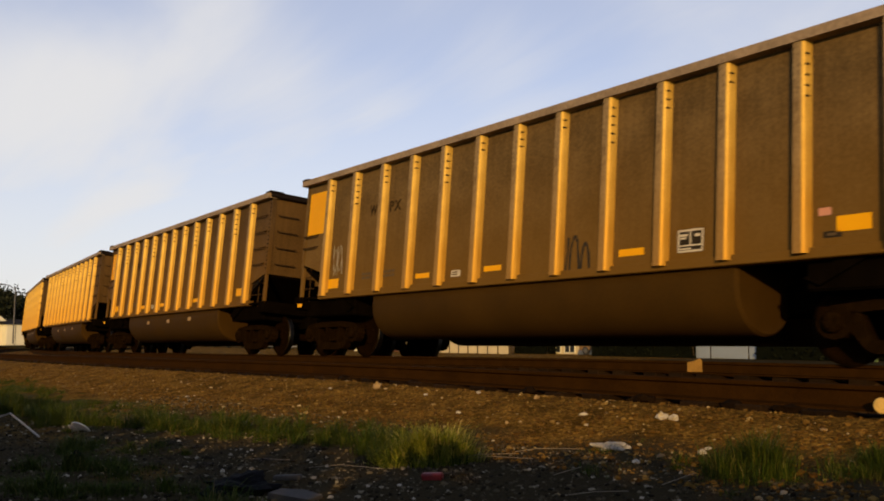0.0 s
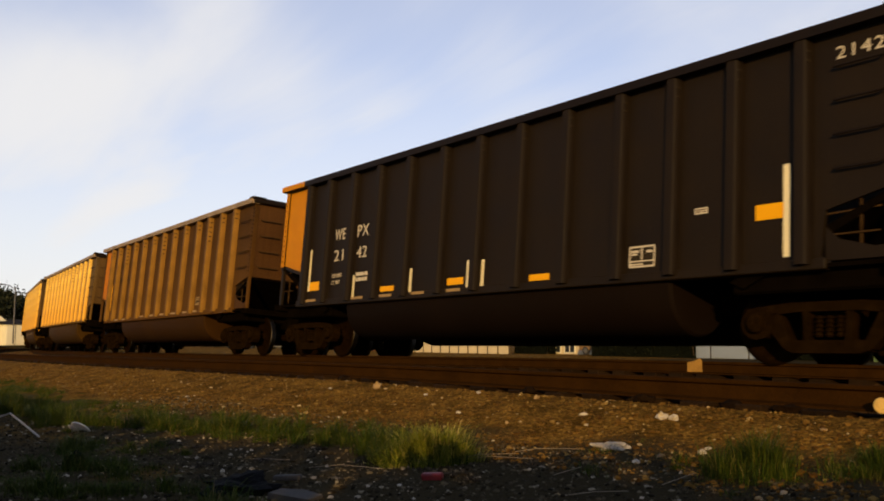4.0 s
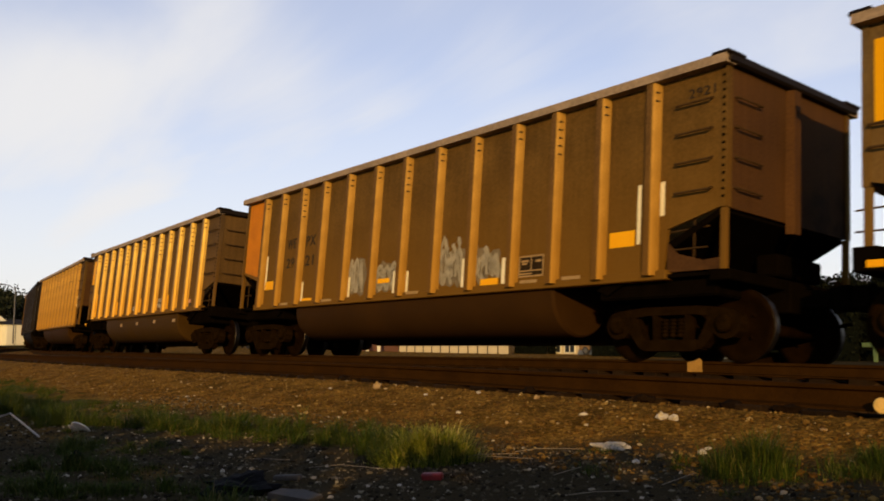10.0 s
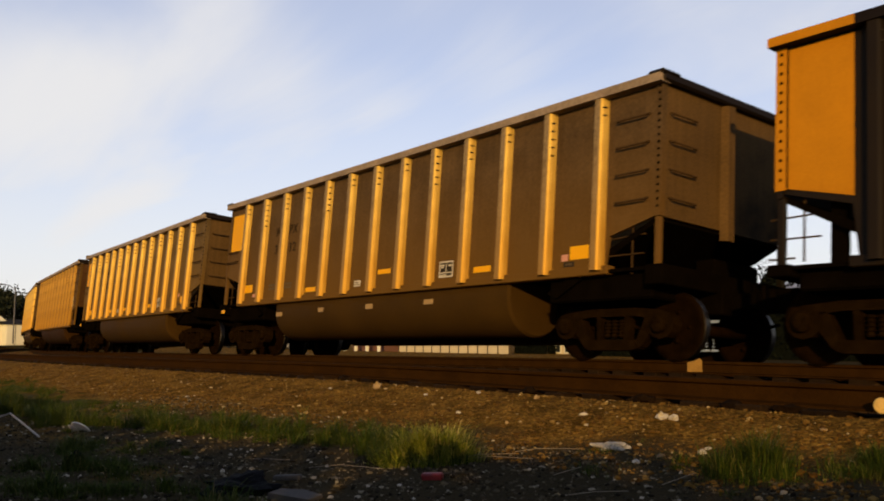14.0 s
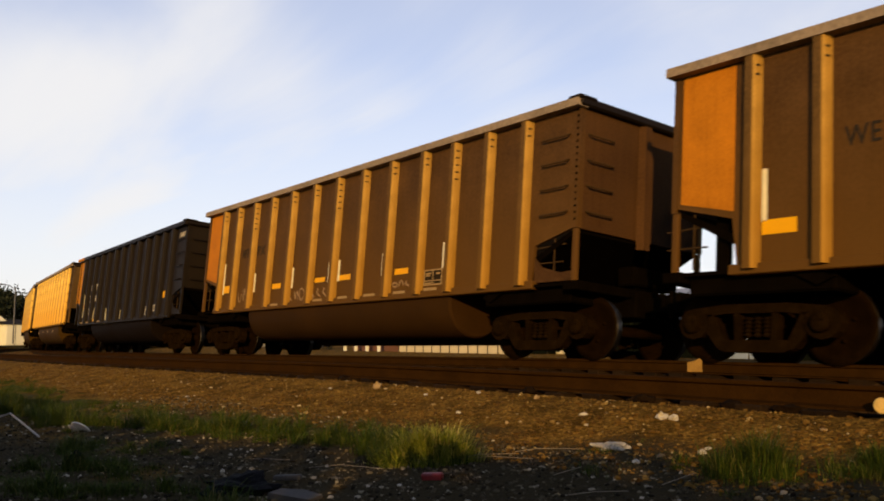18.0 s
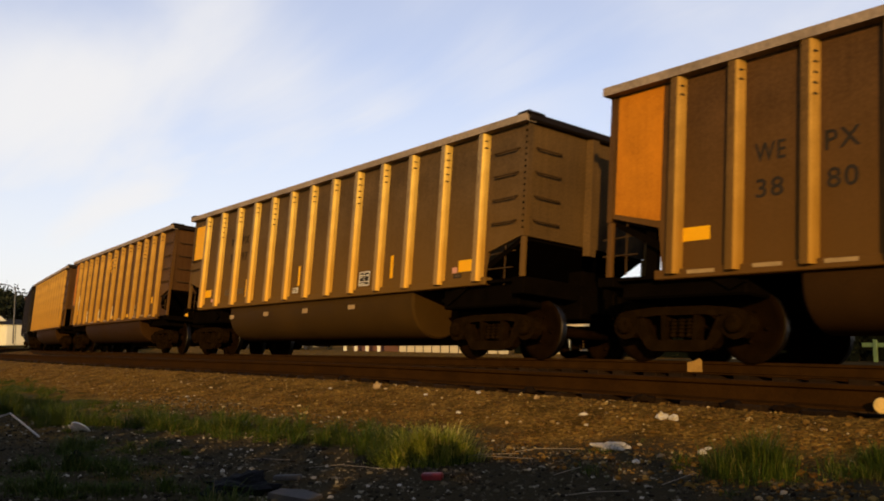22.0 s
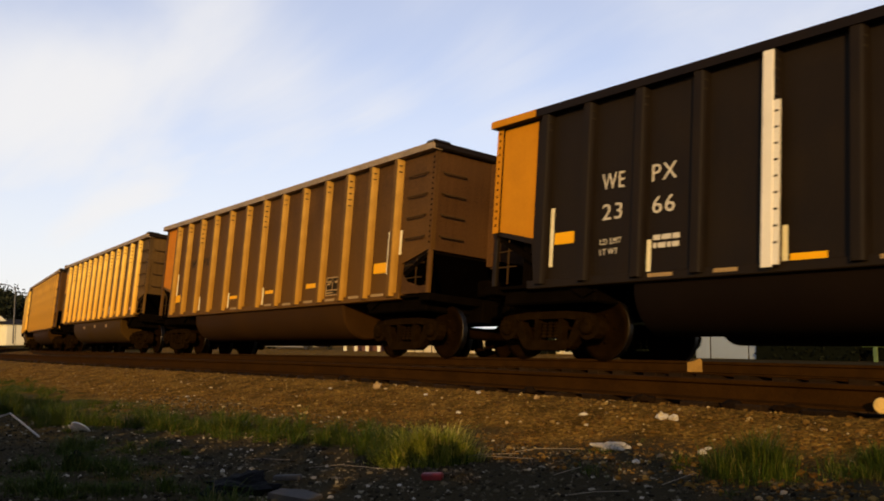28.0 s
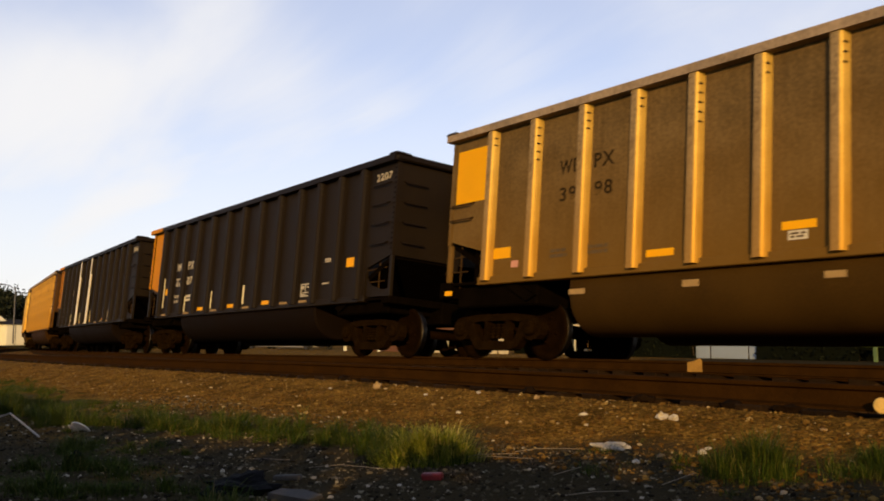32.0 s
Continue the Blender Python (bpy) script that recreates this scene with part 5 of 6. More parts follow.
BALLAST = island_material("ballast_stone", [(0.0, (0.052, 0.026, 0.0052)), (0.4, (0.105, 0.055, 0.0100)), (0.85, (0.165, 0.094, 0.0195)), (0.96, (0.225, 0.148, 0.042)), (1.0, (0.44, 0.35, 0.20))])
# Ballast between the rails: shade is put into a darker stone colour.
SHADED_BALLAST = island_material("shaded_ballast", [(0.0, (0.014, 0.0070, 0.0018)), (0.6, (0.032, 0.016, 0.0035)), (1.0, (0.058, 0.031, 0.0080))])
CINDER = island_material("cinder", [(0.0, (0.010, 0.0078, 0.0042)), (0.45, (0.042, 0.033, 0.017)), (0.82, (0.11, 0.089, 0.050)), (0.95, (0.23, 0.195, 0.125)), (1.0, (0.46, 0.40, 0.29))])
BLADE = island_material("grass_blade", [(0.0, (0.016, 0.028, 0.0038)), (0.6, (0.042, 0.070, 0.0062)), (0.92, (0.082, 0.090, 0.0125)), (1.0, (0.22, 0.175, 0.06))], 0.7)
LITTER = island_material("dead_litter", [(0.0, (0.007, 0.0055, 0.0035)), (0.6, (0.03, 0.022, 0.013)), (0.92, (0.08, 0.064, 0.04)), (1.0, (0.25, 0.21, 0.14))], 0.8)
STRAW = island_material("dry_straw", [(0.0, (0.034, 0.028, 0.006)), (0.5, (0.082, 0.055, 0.012)), (0.9, (0.13, 0.086, 0.022)), (1.0, (0.30, 0.22, 0.10))], 0.8)
# Sunlit tuft: sunshine is put into brighter, yellower blades.
BLADE_SUNNY = island_material("sunlit_dry_blade", [(0.0, (0.11, 0.145, 0.010)), (0.55, (0.26, 0.28, 0.024)), (0.88, (0.40, 0.36, 0.06)), (1.0, (0.62, 0.50, 0.19))], 0.7)


def near_shoulder(rng):
    x = -1.2 - 24 * rng.random() ** 1.6
    y = TRACK_Y - 5.15 - 1.9 * rng.random() ** 0.85
    if x < -CURVE_AT:
        y += (x + CURVE_AT) ** 2 / (2 * RADIUS)
    return x, y, 0.005 + 0.015 * rng.random() ** 3


def between_rails(rng):
    x = -1 - 28 * rng.random() ** 1.3
    return x, TRACK_Y - 5.2 + 4.2 * rng.random() + max(0, -x - CURVE_AT) ** 2 / (2 * RADIUS), 0.015 + 0.02 * rng.random()


def foreground(rng):
    x = -1.8 - 9.5 * rng.random() ** 1.3
    return x, 0.6 + 3.6 * rng.random(), 0.003 + 0.014 * rng.random() ** 4


stones("ballast", 15000, near_shoulder, BALLAST, "loose brown ballast stones on the track shoulder", "gravel", 3)
stones("ballast", 2500, between_rails, SHADED_BALLAST, "brown ballast stones between the rails", "gravel", 4)
stones("cinders", 30000, foreground, CINDER, "dark cinders and pale chips on the ground", "gravel", 5)


def grass(label, clumps, seed, material, blades, tall, lean=0.5, fine=0.0):
    """Tufts of thin bent blades: each clump is (x, y, radius along x, radius along y) and holds many small tussocks."""
    rng = np.random.default_rng(seed)
    verts, faces = [], []
    total = sum(c[2] * c[3] for c in clumps)
    for cx, cy, rx, ry in clumps:
        count = int(blades * rx * ry / total)
        tussocks = [(*rng.normal(0, 0.45, 2), 0.15 + 0.85 * rng.random() ** 1.6, rng.uniform(0.03, 0.13)) for _ in range(max(3, count // 110))]
        for _ in range(count):
            u, v, grow, wide = tussocks[rng.integers(len(tussocks))]
            a = rng.uniform(0, 6.28)
            q = wide * abs(rng.normal(0, 0.7))
            x, y = cx + rx * u + q * math.cos(a), cy + ry * v + q * math.sin(a)
            z = ground_z(x, y) - 0.01
            h = tall * grow * rng.uniform(0.35, 1.0) * max(0.15, 1 - 0.8 * math.hypot(u, v))
            a += rng.normal(0, 0.7)
            d = np.array([math.cos(a), math.sin(a)]) * h * lean * rng.uniform(0.15, 1.2)
            w = rng.uniform(0.0009, 0.0021) + fine
            px, py = -math.sin(a) * w, math.cos(a) * w
            n = len(verts)
            for k, (f, ww) in enumerate(((0, 1.0), (0.45, 0.9), (0.8, 0.55), (1.0, 0.08))):
                bx, by, bz = x + d[0] * f * f, y + d[1] * f * f, z + h * f * (1 - 0.3 * f * f)
                verts += [(bx - px * ww, by - py * ww, bz), (bx + px * ww, by + py * ww, bz)]
                if k:
                    faces.append((n + 2 * k - 2, n + 2 * k - 1, n + 2 * k + 1, n + 2 * k))
    me = bpy.data.meshes.new("grass")
    me.from_pydata(verts, [], faces)
    me.materials.append(material)
    return tagged(new("grass", me), label, "grass", kind="stuff")


grass("bright yellow green grass tuft on the shoulder", [(-4.84, 3.40, 0.28, 0.28), (-4.68, 3.48, 0.26, 0.28)], 11, BLADE_SUNNY, 7000, 0.60, 0.9)
grass("green undergrowth of the sunlit tuft", [(-4.84, 3.40, 0.32, 0.30), (-4.66, 3.50, 0.30, 0.30)], 19, BLADE, 8000, 0.50, 0.8)
grass("dark green grass strip along the shoulder", [(-9.3, 2.35, 1.5, 0.45), (-8.3, 2.9, 1.2, 0.5), (-7.2, 3.2, 0.9, 0.45), (-6.3, 3.4, 0.8, 0.4), (-5.6, 3.5, 0.6, 0.35), (-10.8, 2.2, 1.2, 0.5), (-12.6, 2.4, 1.4, 0.6)], 12, BLADE, 46000, 0.50, 0.75)
grass("green grass tuft beside the gravel", [(-2.95, 4.24, 0.28, 0.30), (-2.84, 4.30, 0.22, 0.24)], 13, BLADE, 8000, 0.50, 0.6)
grass("green grass tuft at the edge", [(-2.35, 4.6, 0.22, 0.22), (-2.15, 4.75, 0.2, 0.2)], 14, BLADE, 5000, 0.30, 0.6)
grass("thin dark grass on the cinder ground", [(-5.0, 1.35, 0.5, 0.4), (-5.5, 1.7, 0.6, 0.35), (-4.7, 1.7, 0.35, 0.3), (-6.6, 2.3, 0.5, 0.3), (-3.6, 3.8, 0.25, 0.15)], 15, BLADE, 7000, 0.26, 0.7)
grass("low dry weeds and straw over the gravel", [(-6.5, 4.4, 2.6, 0.8), (-3.5, 5.0, 1.6, 0.6), (-9.5, 4.2, 2.6, 0.8), (-13, 4.4, 3.0, 0.9), (-17, 4.5, 3.0, 0.9), (-4.6, 4.2, 1.2, 0.5)], 16, STRAW, 16000, 0.06, 1.3)
grass("dead grass and twig litter on the cinder ground", [(-5.5, 2.2, 2.2, 1.4), (-4.0, 3.2, 1.4, 1.0), (-8.0, 2.0, 2.4, 1.2), (-3.0, 3.4, 1.0, 1.0)], 18, LITTER, 9000, 0.07, 1.8)
grass("long pale stalks standing out of the sunlit tuft", [(-4.80, 3.42, 0.30, 0.28), (-4.62, 3.50, 0.30, 0.26)], 21, BLADE_SUNNY, 420, 0.85, 0.9)
grass("weeds in the shade of the foreground", [(-5.9, 1.45, 0.55, 0.35), (-5.2, 1.2, 0.5, 0.3), (-6.8, 1.9, 0.6, 0.35), (-4.1, 1.75, 0.3, 0.2)], 22, BLADE, 9000, 0.34, 0.8)
grass("straggling weeds at the edge of the gravel", [(-7.5, 3.6, 1.6, 0.4), (-5.9, 3.9, 0.9, 0.35), (-10.5, 3.2, 1.8, 0.5), (-3.6, 4.35, 0.5, 0.25), (-2.5, 4.5, 0.4, 0.3)], 23, BLADE, 12000, 0.26, 0.9)
grass("grass fringe past the bend", [(-12.5, 3.0, 1.8, 0.5), (-15.5, 3.3, 2.2, 0.6), (-19.0, 3.6, 2.5, 0.7)], 17, BLADE, 14000, 0.32, 0.6)

LID_PLASTIC = mat("white_lid_plastic", (0.62, 0.58, 0.47), 0.6, 0.0, 0.2, 14.0, 80, 0.1)
STICK_WOOD = mat("bleached_stick", (0.30, 0.265, 0.205), 0.85, 0.0, 0.3, 10.0, 90, 0.2)
WHITE_TRASH = mat("dirty_white_plastic", (0.33, 0.29, 0.205), 0.6, 0.0, 0.2, 14.0, 80, 0.2)
PALE_STONE = mat("pale_stone", (0.25, 0.165, 0.060), 0.85, 0.0, 0.25, 20.0, 90, 0.4)
RED_SCRAP = mat("red_plastic", (0.13, 0.0060, 0.0055), 0.5, 0.0, 0.25, 14.0, 80, 0.1)
GREY_WOOD = mat("grey_wood", (0.036, 0.031, 0.023), 0.85, 0.0, 0.3, 10.0, 90, 0.3)
BLACK_RAG = mat("black_rag", (0.0041, 0.0041, 0.0041), 0.95, 0.0, 0.4, 10.0, 60, 0.4, spec=0.1)
GREY_TWIG = mat("pale_dry_twig", (0.16, 0.13, 0.085), 0.85, 0.0, 0.3, 10.0, 90, 0.2)
DARK_CLOD = mat("dark_clod", (0.0085, 0.0046, 0.0016), 0.95, 0.0, 0.4, 12.0, 60, 0.4, spec=0.02)
DISC_WOOD = mat("pale_cut_wood", (0.42, 0.285, 0.085), 0.8, 0.0, 0.2, 12.0, 90, 0.15, spec=0.05)
PINE = mat("raw_timber", (0.184, 0.105, 0.0238), 0.8, 0.0, 0.25, 12.0, 90, 0.15, spec=0.05)


def lump(name, x, y, sx, sy, sz, material, label, category, seed, rough=0.25, sub=2, dz=0.0, turn=0.0):
    bm = bmesh.new()
    bmesh.ops.create_icosphere(bm, subdivisions=sub, radius=1.0)
    for v in bm.verts:
        k = 1 + rough * noise.noise(v.co * 1.7 + Vector((seed * 3.1, seed, 0))) * 1.6
        v.co = Vector((v.co.x * sx * k, v.co.y * sy * k, max(v.co.z, -0.35) * sz * k))
    ob = part(name, bm, material)
    ob.matrix_world = pose(x, y, ground_z(x, y) + 0.2 * sz + dz, 0, 0, turn)
    return tagged(ob, label, category)


TWIGS = ([(-4.55, 3.62, 0.01), (-4.42, 3.70, 0.03), (-4.20, 3.86, 0.01)], [(-4.5, 3.98, 0.01), (-4.35, 4.05, 0.04), (-4.12, 4.22, 0.012)], [(-3.12, 3.78, 0.01), (-3.02, 3.92, 0.05)],
         [(-6.6, 3.32, 0.01), (-6.4, 3.5, 0.03), (-6.2, 3.62, 0.01)], [(-3.25, 3.2, 0.01), (-3.18, 3.34, 0.03), (-3.12, 3.52, 0.01)], [(-5.6, 2.6, 0.01), (-5.3, 2.74, 0.03)])
CLODS = ((-9.42, 5.58, 0.13), (-7.93, 5.56, 0.12), (-6.10, 5.57, 0.11), (-4.75, 5.56, 0.10), (-3.94, 5.58, 0.12), (-3.49, 5.56, 0.13))


def debris():
    lump("plastic_bag", -4.0, 4.36, 0.115, 0.05, 0.034, WHITE_TRASH, "crumpled dirty white plastic bag on gravel", "litter", 1, 0.5, 3, turn=43)
    lump("paper_scrap", -4.16, 5.06, 0.045, 0.03, 0.04, WHITE_TRASH, "crumpled white paper scrap on gravel", "litter", 2, 0.6, 2)
    lump("paper_scrap", -4.06, 5.06, 0.05, 0.02, 0.025, WHITE_TRASH, "crumpled white paper scrap on gravel", "litter", 8, 0.6, 2)
    lump("stone", -8.2, 5.28, 0.055, 0.045, 0.055, PALE_STONE, "large pale yellow stone beside the rail", "stone", 3, 0.35, 2)
    lump("dark_lump", -5.88, 1.56, 0.055, 0.05, 0.085, BLACK_RAG, "dark round lump on the cinder ground", "debris", 4, 0.3, 2)
    lump("rag", -4.50, 2.04, 0.19, 0.15, 0.07, BLACK_RAG, "black rag heap on the ground", "debris", 5, 0.5, 3, turn=40)
    rng = random.Random(9)
    for i, (x, y, s) in enumerate(((-5.45, 1.6, 0.016), (-5.33, 1.62, 0.014), (-10.9, 4.2, 0.022), (-7.8, 4.2, 0.025), (-9.0, 5.15, 0.03), (-6.6, 5.38, 0.025), (-5.76, 5.34, 0.04), (-4.82, 4.96, 0.035), (-3.56, 4.09, 0.028),
                                   (-3.57, 4.32, 0.025), (-3.4, 4.5, 0.03), (-5.18, 2.23, 0.02), (-5.93, 2.96, 0.022), (-3.5, 5.6, 0.035), (-6.1, 4.75, 0.022), (-5.3, 4.6, 0.02), (-4.6, 4.75, 0.018), (-7.2, 5.2, 0.02), (-3.0, 5.15, 0.025),
                                   (-4.05, 2.75, 0.016), (-3.7, 2.6, 0.014), (-3.3, 3.2, 0.016), (-6.9, 2.6, 0.016), (-3.45, 4.62, 0.022))):
        lump("pebble", x, y, s * rng.uniform(1, 1.5), s * rng.uniform(0.7, 1), s * rng.uniform(0.5, 0.9), WHITE_TRASH if i % 3 else PALE_STONE, "pale chip lying on the ground", "stone", i + 20, 0.35, 1, turn=rng.uniform(0, 180))
    # lumps added to draw the dark blotches along the rail foot
    for i, (x, y, sx) in enumerate(CLODS):
        lump("ballast_clod", x, y, sx, 0.05, 0.045, DARK_CLOD, "dark lump at the foot of the rail", "debris", 60 + i, 0.4, 2, dz=0.015, turn=rng.uniform(-12, 12))
    # ribbed round lid
    bm = bmesh.new()
    add_lathe(bm, [(0.115, 0.0), (0.115, 0.012), (0.09, 0.02), (0.02, 0.026)], 24, pose(0, 0, 0, 90, 0, 0))
    for k in range(5):
        add_box(bm, -0.095 + 0.02 * k, -0.088 + 0.02 * k, -0.09 + 0.012 * k, 0.09 - 0.012 * k, -0.035, -0.020)
    ob = tagged(part("lid", bm, LID_PLASTIC), "dirty white ribbed plastic lid leaning on the ground", "litter")
    ob.matrix_world = pose(-8.17, 2.2, ground_z(-8.17, 2.2) + 0.02, -40, 10, 40) @ Matrix.Scale(0.82, 4)
    # bent pale stick
    bm = bmesh.new()
    z = ground_z(-8.8, 1.8)
    for a, b in (((-9.75, 1.78, z + 0.02), (-9.3, 1.86, z + 0.10)), ((-9.3, 1.86, z + 0.10), (-8.6, 1.83, z + 0.055)), ((-8.6, 1.83, z + 0.055), (-7.98, 1.82, z + 0.0))):
        add_rod(bm, a, b, 0.009, 7)
    tagged(part("stick", bm, STICK_WOOD), "bent pale stick lying on the ground", "stick")
    # red scrap, plank, slab, twigs
    bm = box(-0.06, 0.06, -0.025, 0.025, 0.0, 0.04, 0.008)
    ob = tagged(part("red_scrap", bm, RED_SCRAP), "flat red plastic scrap on dark ground", "litter")
    ob.matrix_world = pose(-4.06, 2.98, ground_z(-4.06, 2.98), 4, -3, 38)
    ob = tagged(part("plank", box(-0.085, 0.085, -0.02, 0.02, 0.0, 0.03, 0.005), GREY_WOOD), "short grey weathered plank on dark ground", "plank")
    ob.matrix_world = pose(-4.66, 2.40, ground_z(-4.66, 2.4) + 0.005, 5, -4, 36)
    ob = tagged(part("slab", prism([(-0.12, -0.06), (0.11, -0.08), (0.14, 0.03), (0.02, 0.08), (-0.10, 0.05)], "z", 0.0, 0.03), GREY_WOOD), "flat grey stone slab on dark ground", "stone")
    ob.matrix_world = pose(-4.12, 2.16, ground_z(-4.12, 2.16), 4, 4, 36)
    for pts in ([(-4.50, 3.40, 0.02), (-4.44, 3.62, 0.05), (-4.36, 3.86, 0.03)], [(-5.0, 2.72, 0.01), (-4.86, 2.86, 0.035), (-4.62, 3.02, 0.015)], [(-3.66, 3.52, 0.01), (-3.6, 3.68, 0.04)], [(-3.0, 4.38, 0.05), (-2.92, 4.44, 0.17)], *TWIGS):
        bm = bmesh.new()
        for a, b in zip(pts, pts[1:]):
            add_rod(bm, (a[0], a[1], ground_z(a[0], a[1]) + a[2]), (b[0], b[1], ground_z(b[0], b[1]) + b[2]), 0.002, 5)
        tagged(part("twig", bm, GREY_TWIG), "thin dry pale twig on the ground", "twig")
    # wooden wedge on the rail and a pale round disc by the rail
    bm = prism([(-0.085, -0.075), (0.085, -0.075), (0.085, 0.055), (0.06, 0.085), (0.0, 0.055), (-0.085, 0.035)], "y", -0.05, 0.05)
    ob = tagged(part("wooden_block", bm, PINE), "pale wooden wedge block beside the rail", "wooden block")
    ob.matrix_world = pose(-5.40, 7.06, 0.112, 0, 0, 40) @ Matrix.Scale(0.8, 4)
    bm = bmesh.new()
    add_lathe(bm, [(0.045, 0.012), (0.052, 0.0), (0.045, -0.012), (0.02, -0.016)], 20)
    ob = tagged(part("disc", bm, DISC_WOOD), "round pale wooden disc against the rail", "disc")
    ob.matrix_world = pose(-2.868, 5.60, -0.055, 0, 0, 25)


debris()


# ---------------------------------------------------------------- what stands beyond the train, and shade casters added behind the camera
PALE_BLUE = mat("pale_blue_metal", (0.184, 0.224, 0.265), 0.5, 0.0, 0.08, 1.0, 20, 0.03)
CREAM = mat("cream_siding", (0.449, 0.381, 0.224), 0.8, 0.0, 0.12, 1.0, 20, 0.05)
WHITEWASH = mat("white_wall", (0.571, 0.558, 0.422), 0.8, 0.0, 0.08, 0.8, 20, 0.05)
SLATE = mat("dark_roof", (0.0204, 0.019, 0.0177), 0.9, 0.0, 0.25, 2.0, 20, 0.1, spec=0.03)
GREY_ROOF = mat("grey_metal_roof", (0.224, 0.224, 0.231), 0.5, 0.2, 0.15, 1.0, 20, 0.05)
DARK_GAP = mat("dark_seam", (0.0136, 0.0136, 0.0136), 0.8, 0.0, 0.2, 3.0, 30, 0.0)
GLASS_DARK = mat("dark_window", (0.0204, 0.0238, 0.0272), 0.15, 0.0, 0.2, 3.0, 30, 0.0)
BRICK_RED = mat("red_brick_wall", (0.10, 0.040, 0.018), 0.85, 0.0, 0.25, 2.0, 30, 0.15)
GREEN_PIPE = mat("green_paint", (0.068, 0.109, 0.034), 0.5, 0.0, 0.2, 3.0, 30, 0.05)
CAR_PAINT = mat("orange_car_paint", (0.163, 0.0952, 0.0272), 0.3, 0.0, 0.05, 3.0, 30, 0.0)
PALE_PAINT = mat("pale_van_paint", (0.422, 0.394, 0.313), 0.35, 0.0, 0.06, 3.0, 30, 0.0)
RUBBER = mat("rubber", (0.0136, 0.0136, 0.0136), 0.85, 0.0, 0.2, 6.0, 30, 0.05)
# Far leaves greyed and lightened: distance haze is put into their colour.
LEAF = island_material("hazy_far_leaf", [(0.0, (0.014, 0.018, 0.010)), (0.7, (0.030, 0.036, 0.018)), (1.0, (0.060, 0.066, 0.032))])
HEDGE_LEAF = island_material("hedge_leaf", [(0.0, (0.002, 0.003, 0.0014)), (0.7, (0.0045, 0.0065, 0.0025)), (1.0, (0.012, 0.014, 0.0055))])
THICKET = mat("shaded_thicket", (0.0034, 0.0044, 0.0020), 0.95, 0.0, 0.5, 5.0, 25, 0.5, spec=0.03)
BARK = mat("bark", (0.0408, 0.0306, 0.0204), 0.9, 0.0, 0.3, 4.0, 30, 0.3)
POST = mat("galvanised_post", (0.068, 0.068, 0.0646), 0.6, 0.1, 0.15, 3.0, 40, 0.05)


def far_z(x, y):
    return level(lateral(x, y))


def shed(x, y, turn, w, d, h, wall, label, name="storage_shed", seams=(), category="shed", roof=GREY_ROOF, rise=0.0):
    """A low box of a building: walls, roof, door leaves with dark seams between them."""
    z = far_z(x, y) - 0.05
    t = thing(name, label, category, m=pose(x, y, z, 0, 0, turn))
    part("wall", box(-w / 2, w / 2, 0, d, 0, h, 0.02), wall, t)
    if rise:
        part("roof", prism([(-0.3, h), (d + 0.3, h), (d / 2, h + rise)], "x", -w / 2 - 0.3, w / 2 + 0.3), roof, t)
    else:
        part("roof", box(-w / 2 - 0.08, w / 2 + 0.08, -0.08, d + 0.08, h + 0.003, h + 0.10, 0.02), roof, t)
    xs = [-w / 2 + 0.06, *seams, w / 2 - 0.06]
    for a, b in zip(xs, xs[1:]):
        part("door_leaf", box(a + 0.05, b - 0.05, -0.05, -0.004, 0.06, h - 0.15, 0.01), wall, t)
    for s in seams:
        part("seam", box(s - 0.045, s + 0.045, -0.03, -0.004, 0.02, h - 0.1), DARK_GAP, t)
    return t


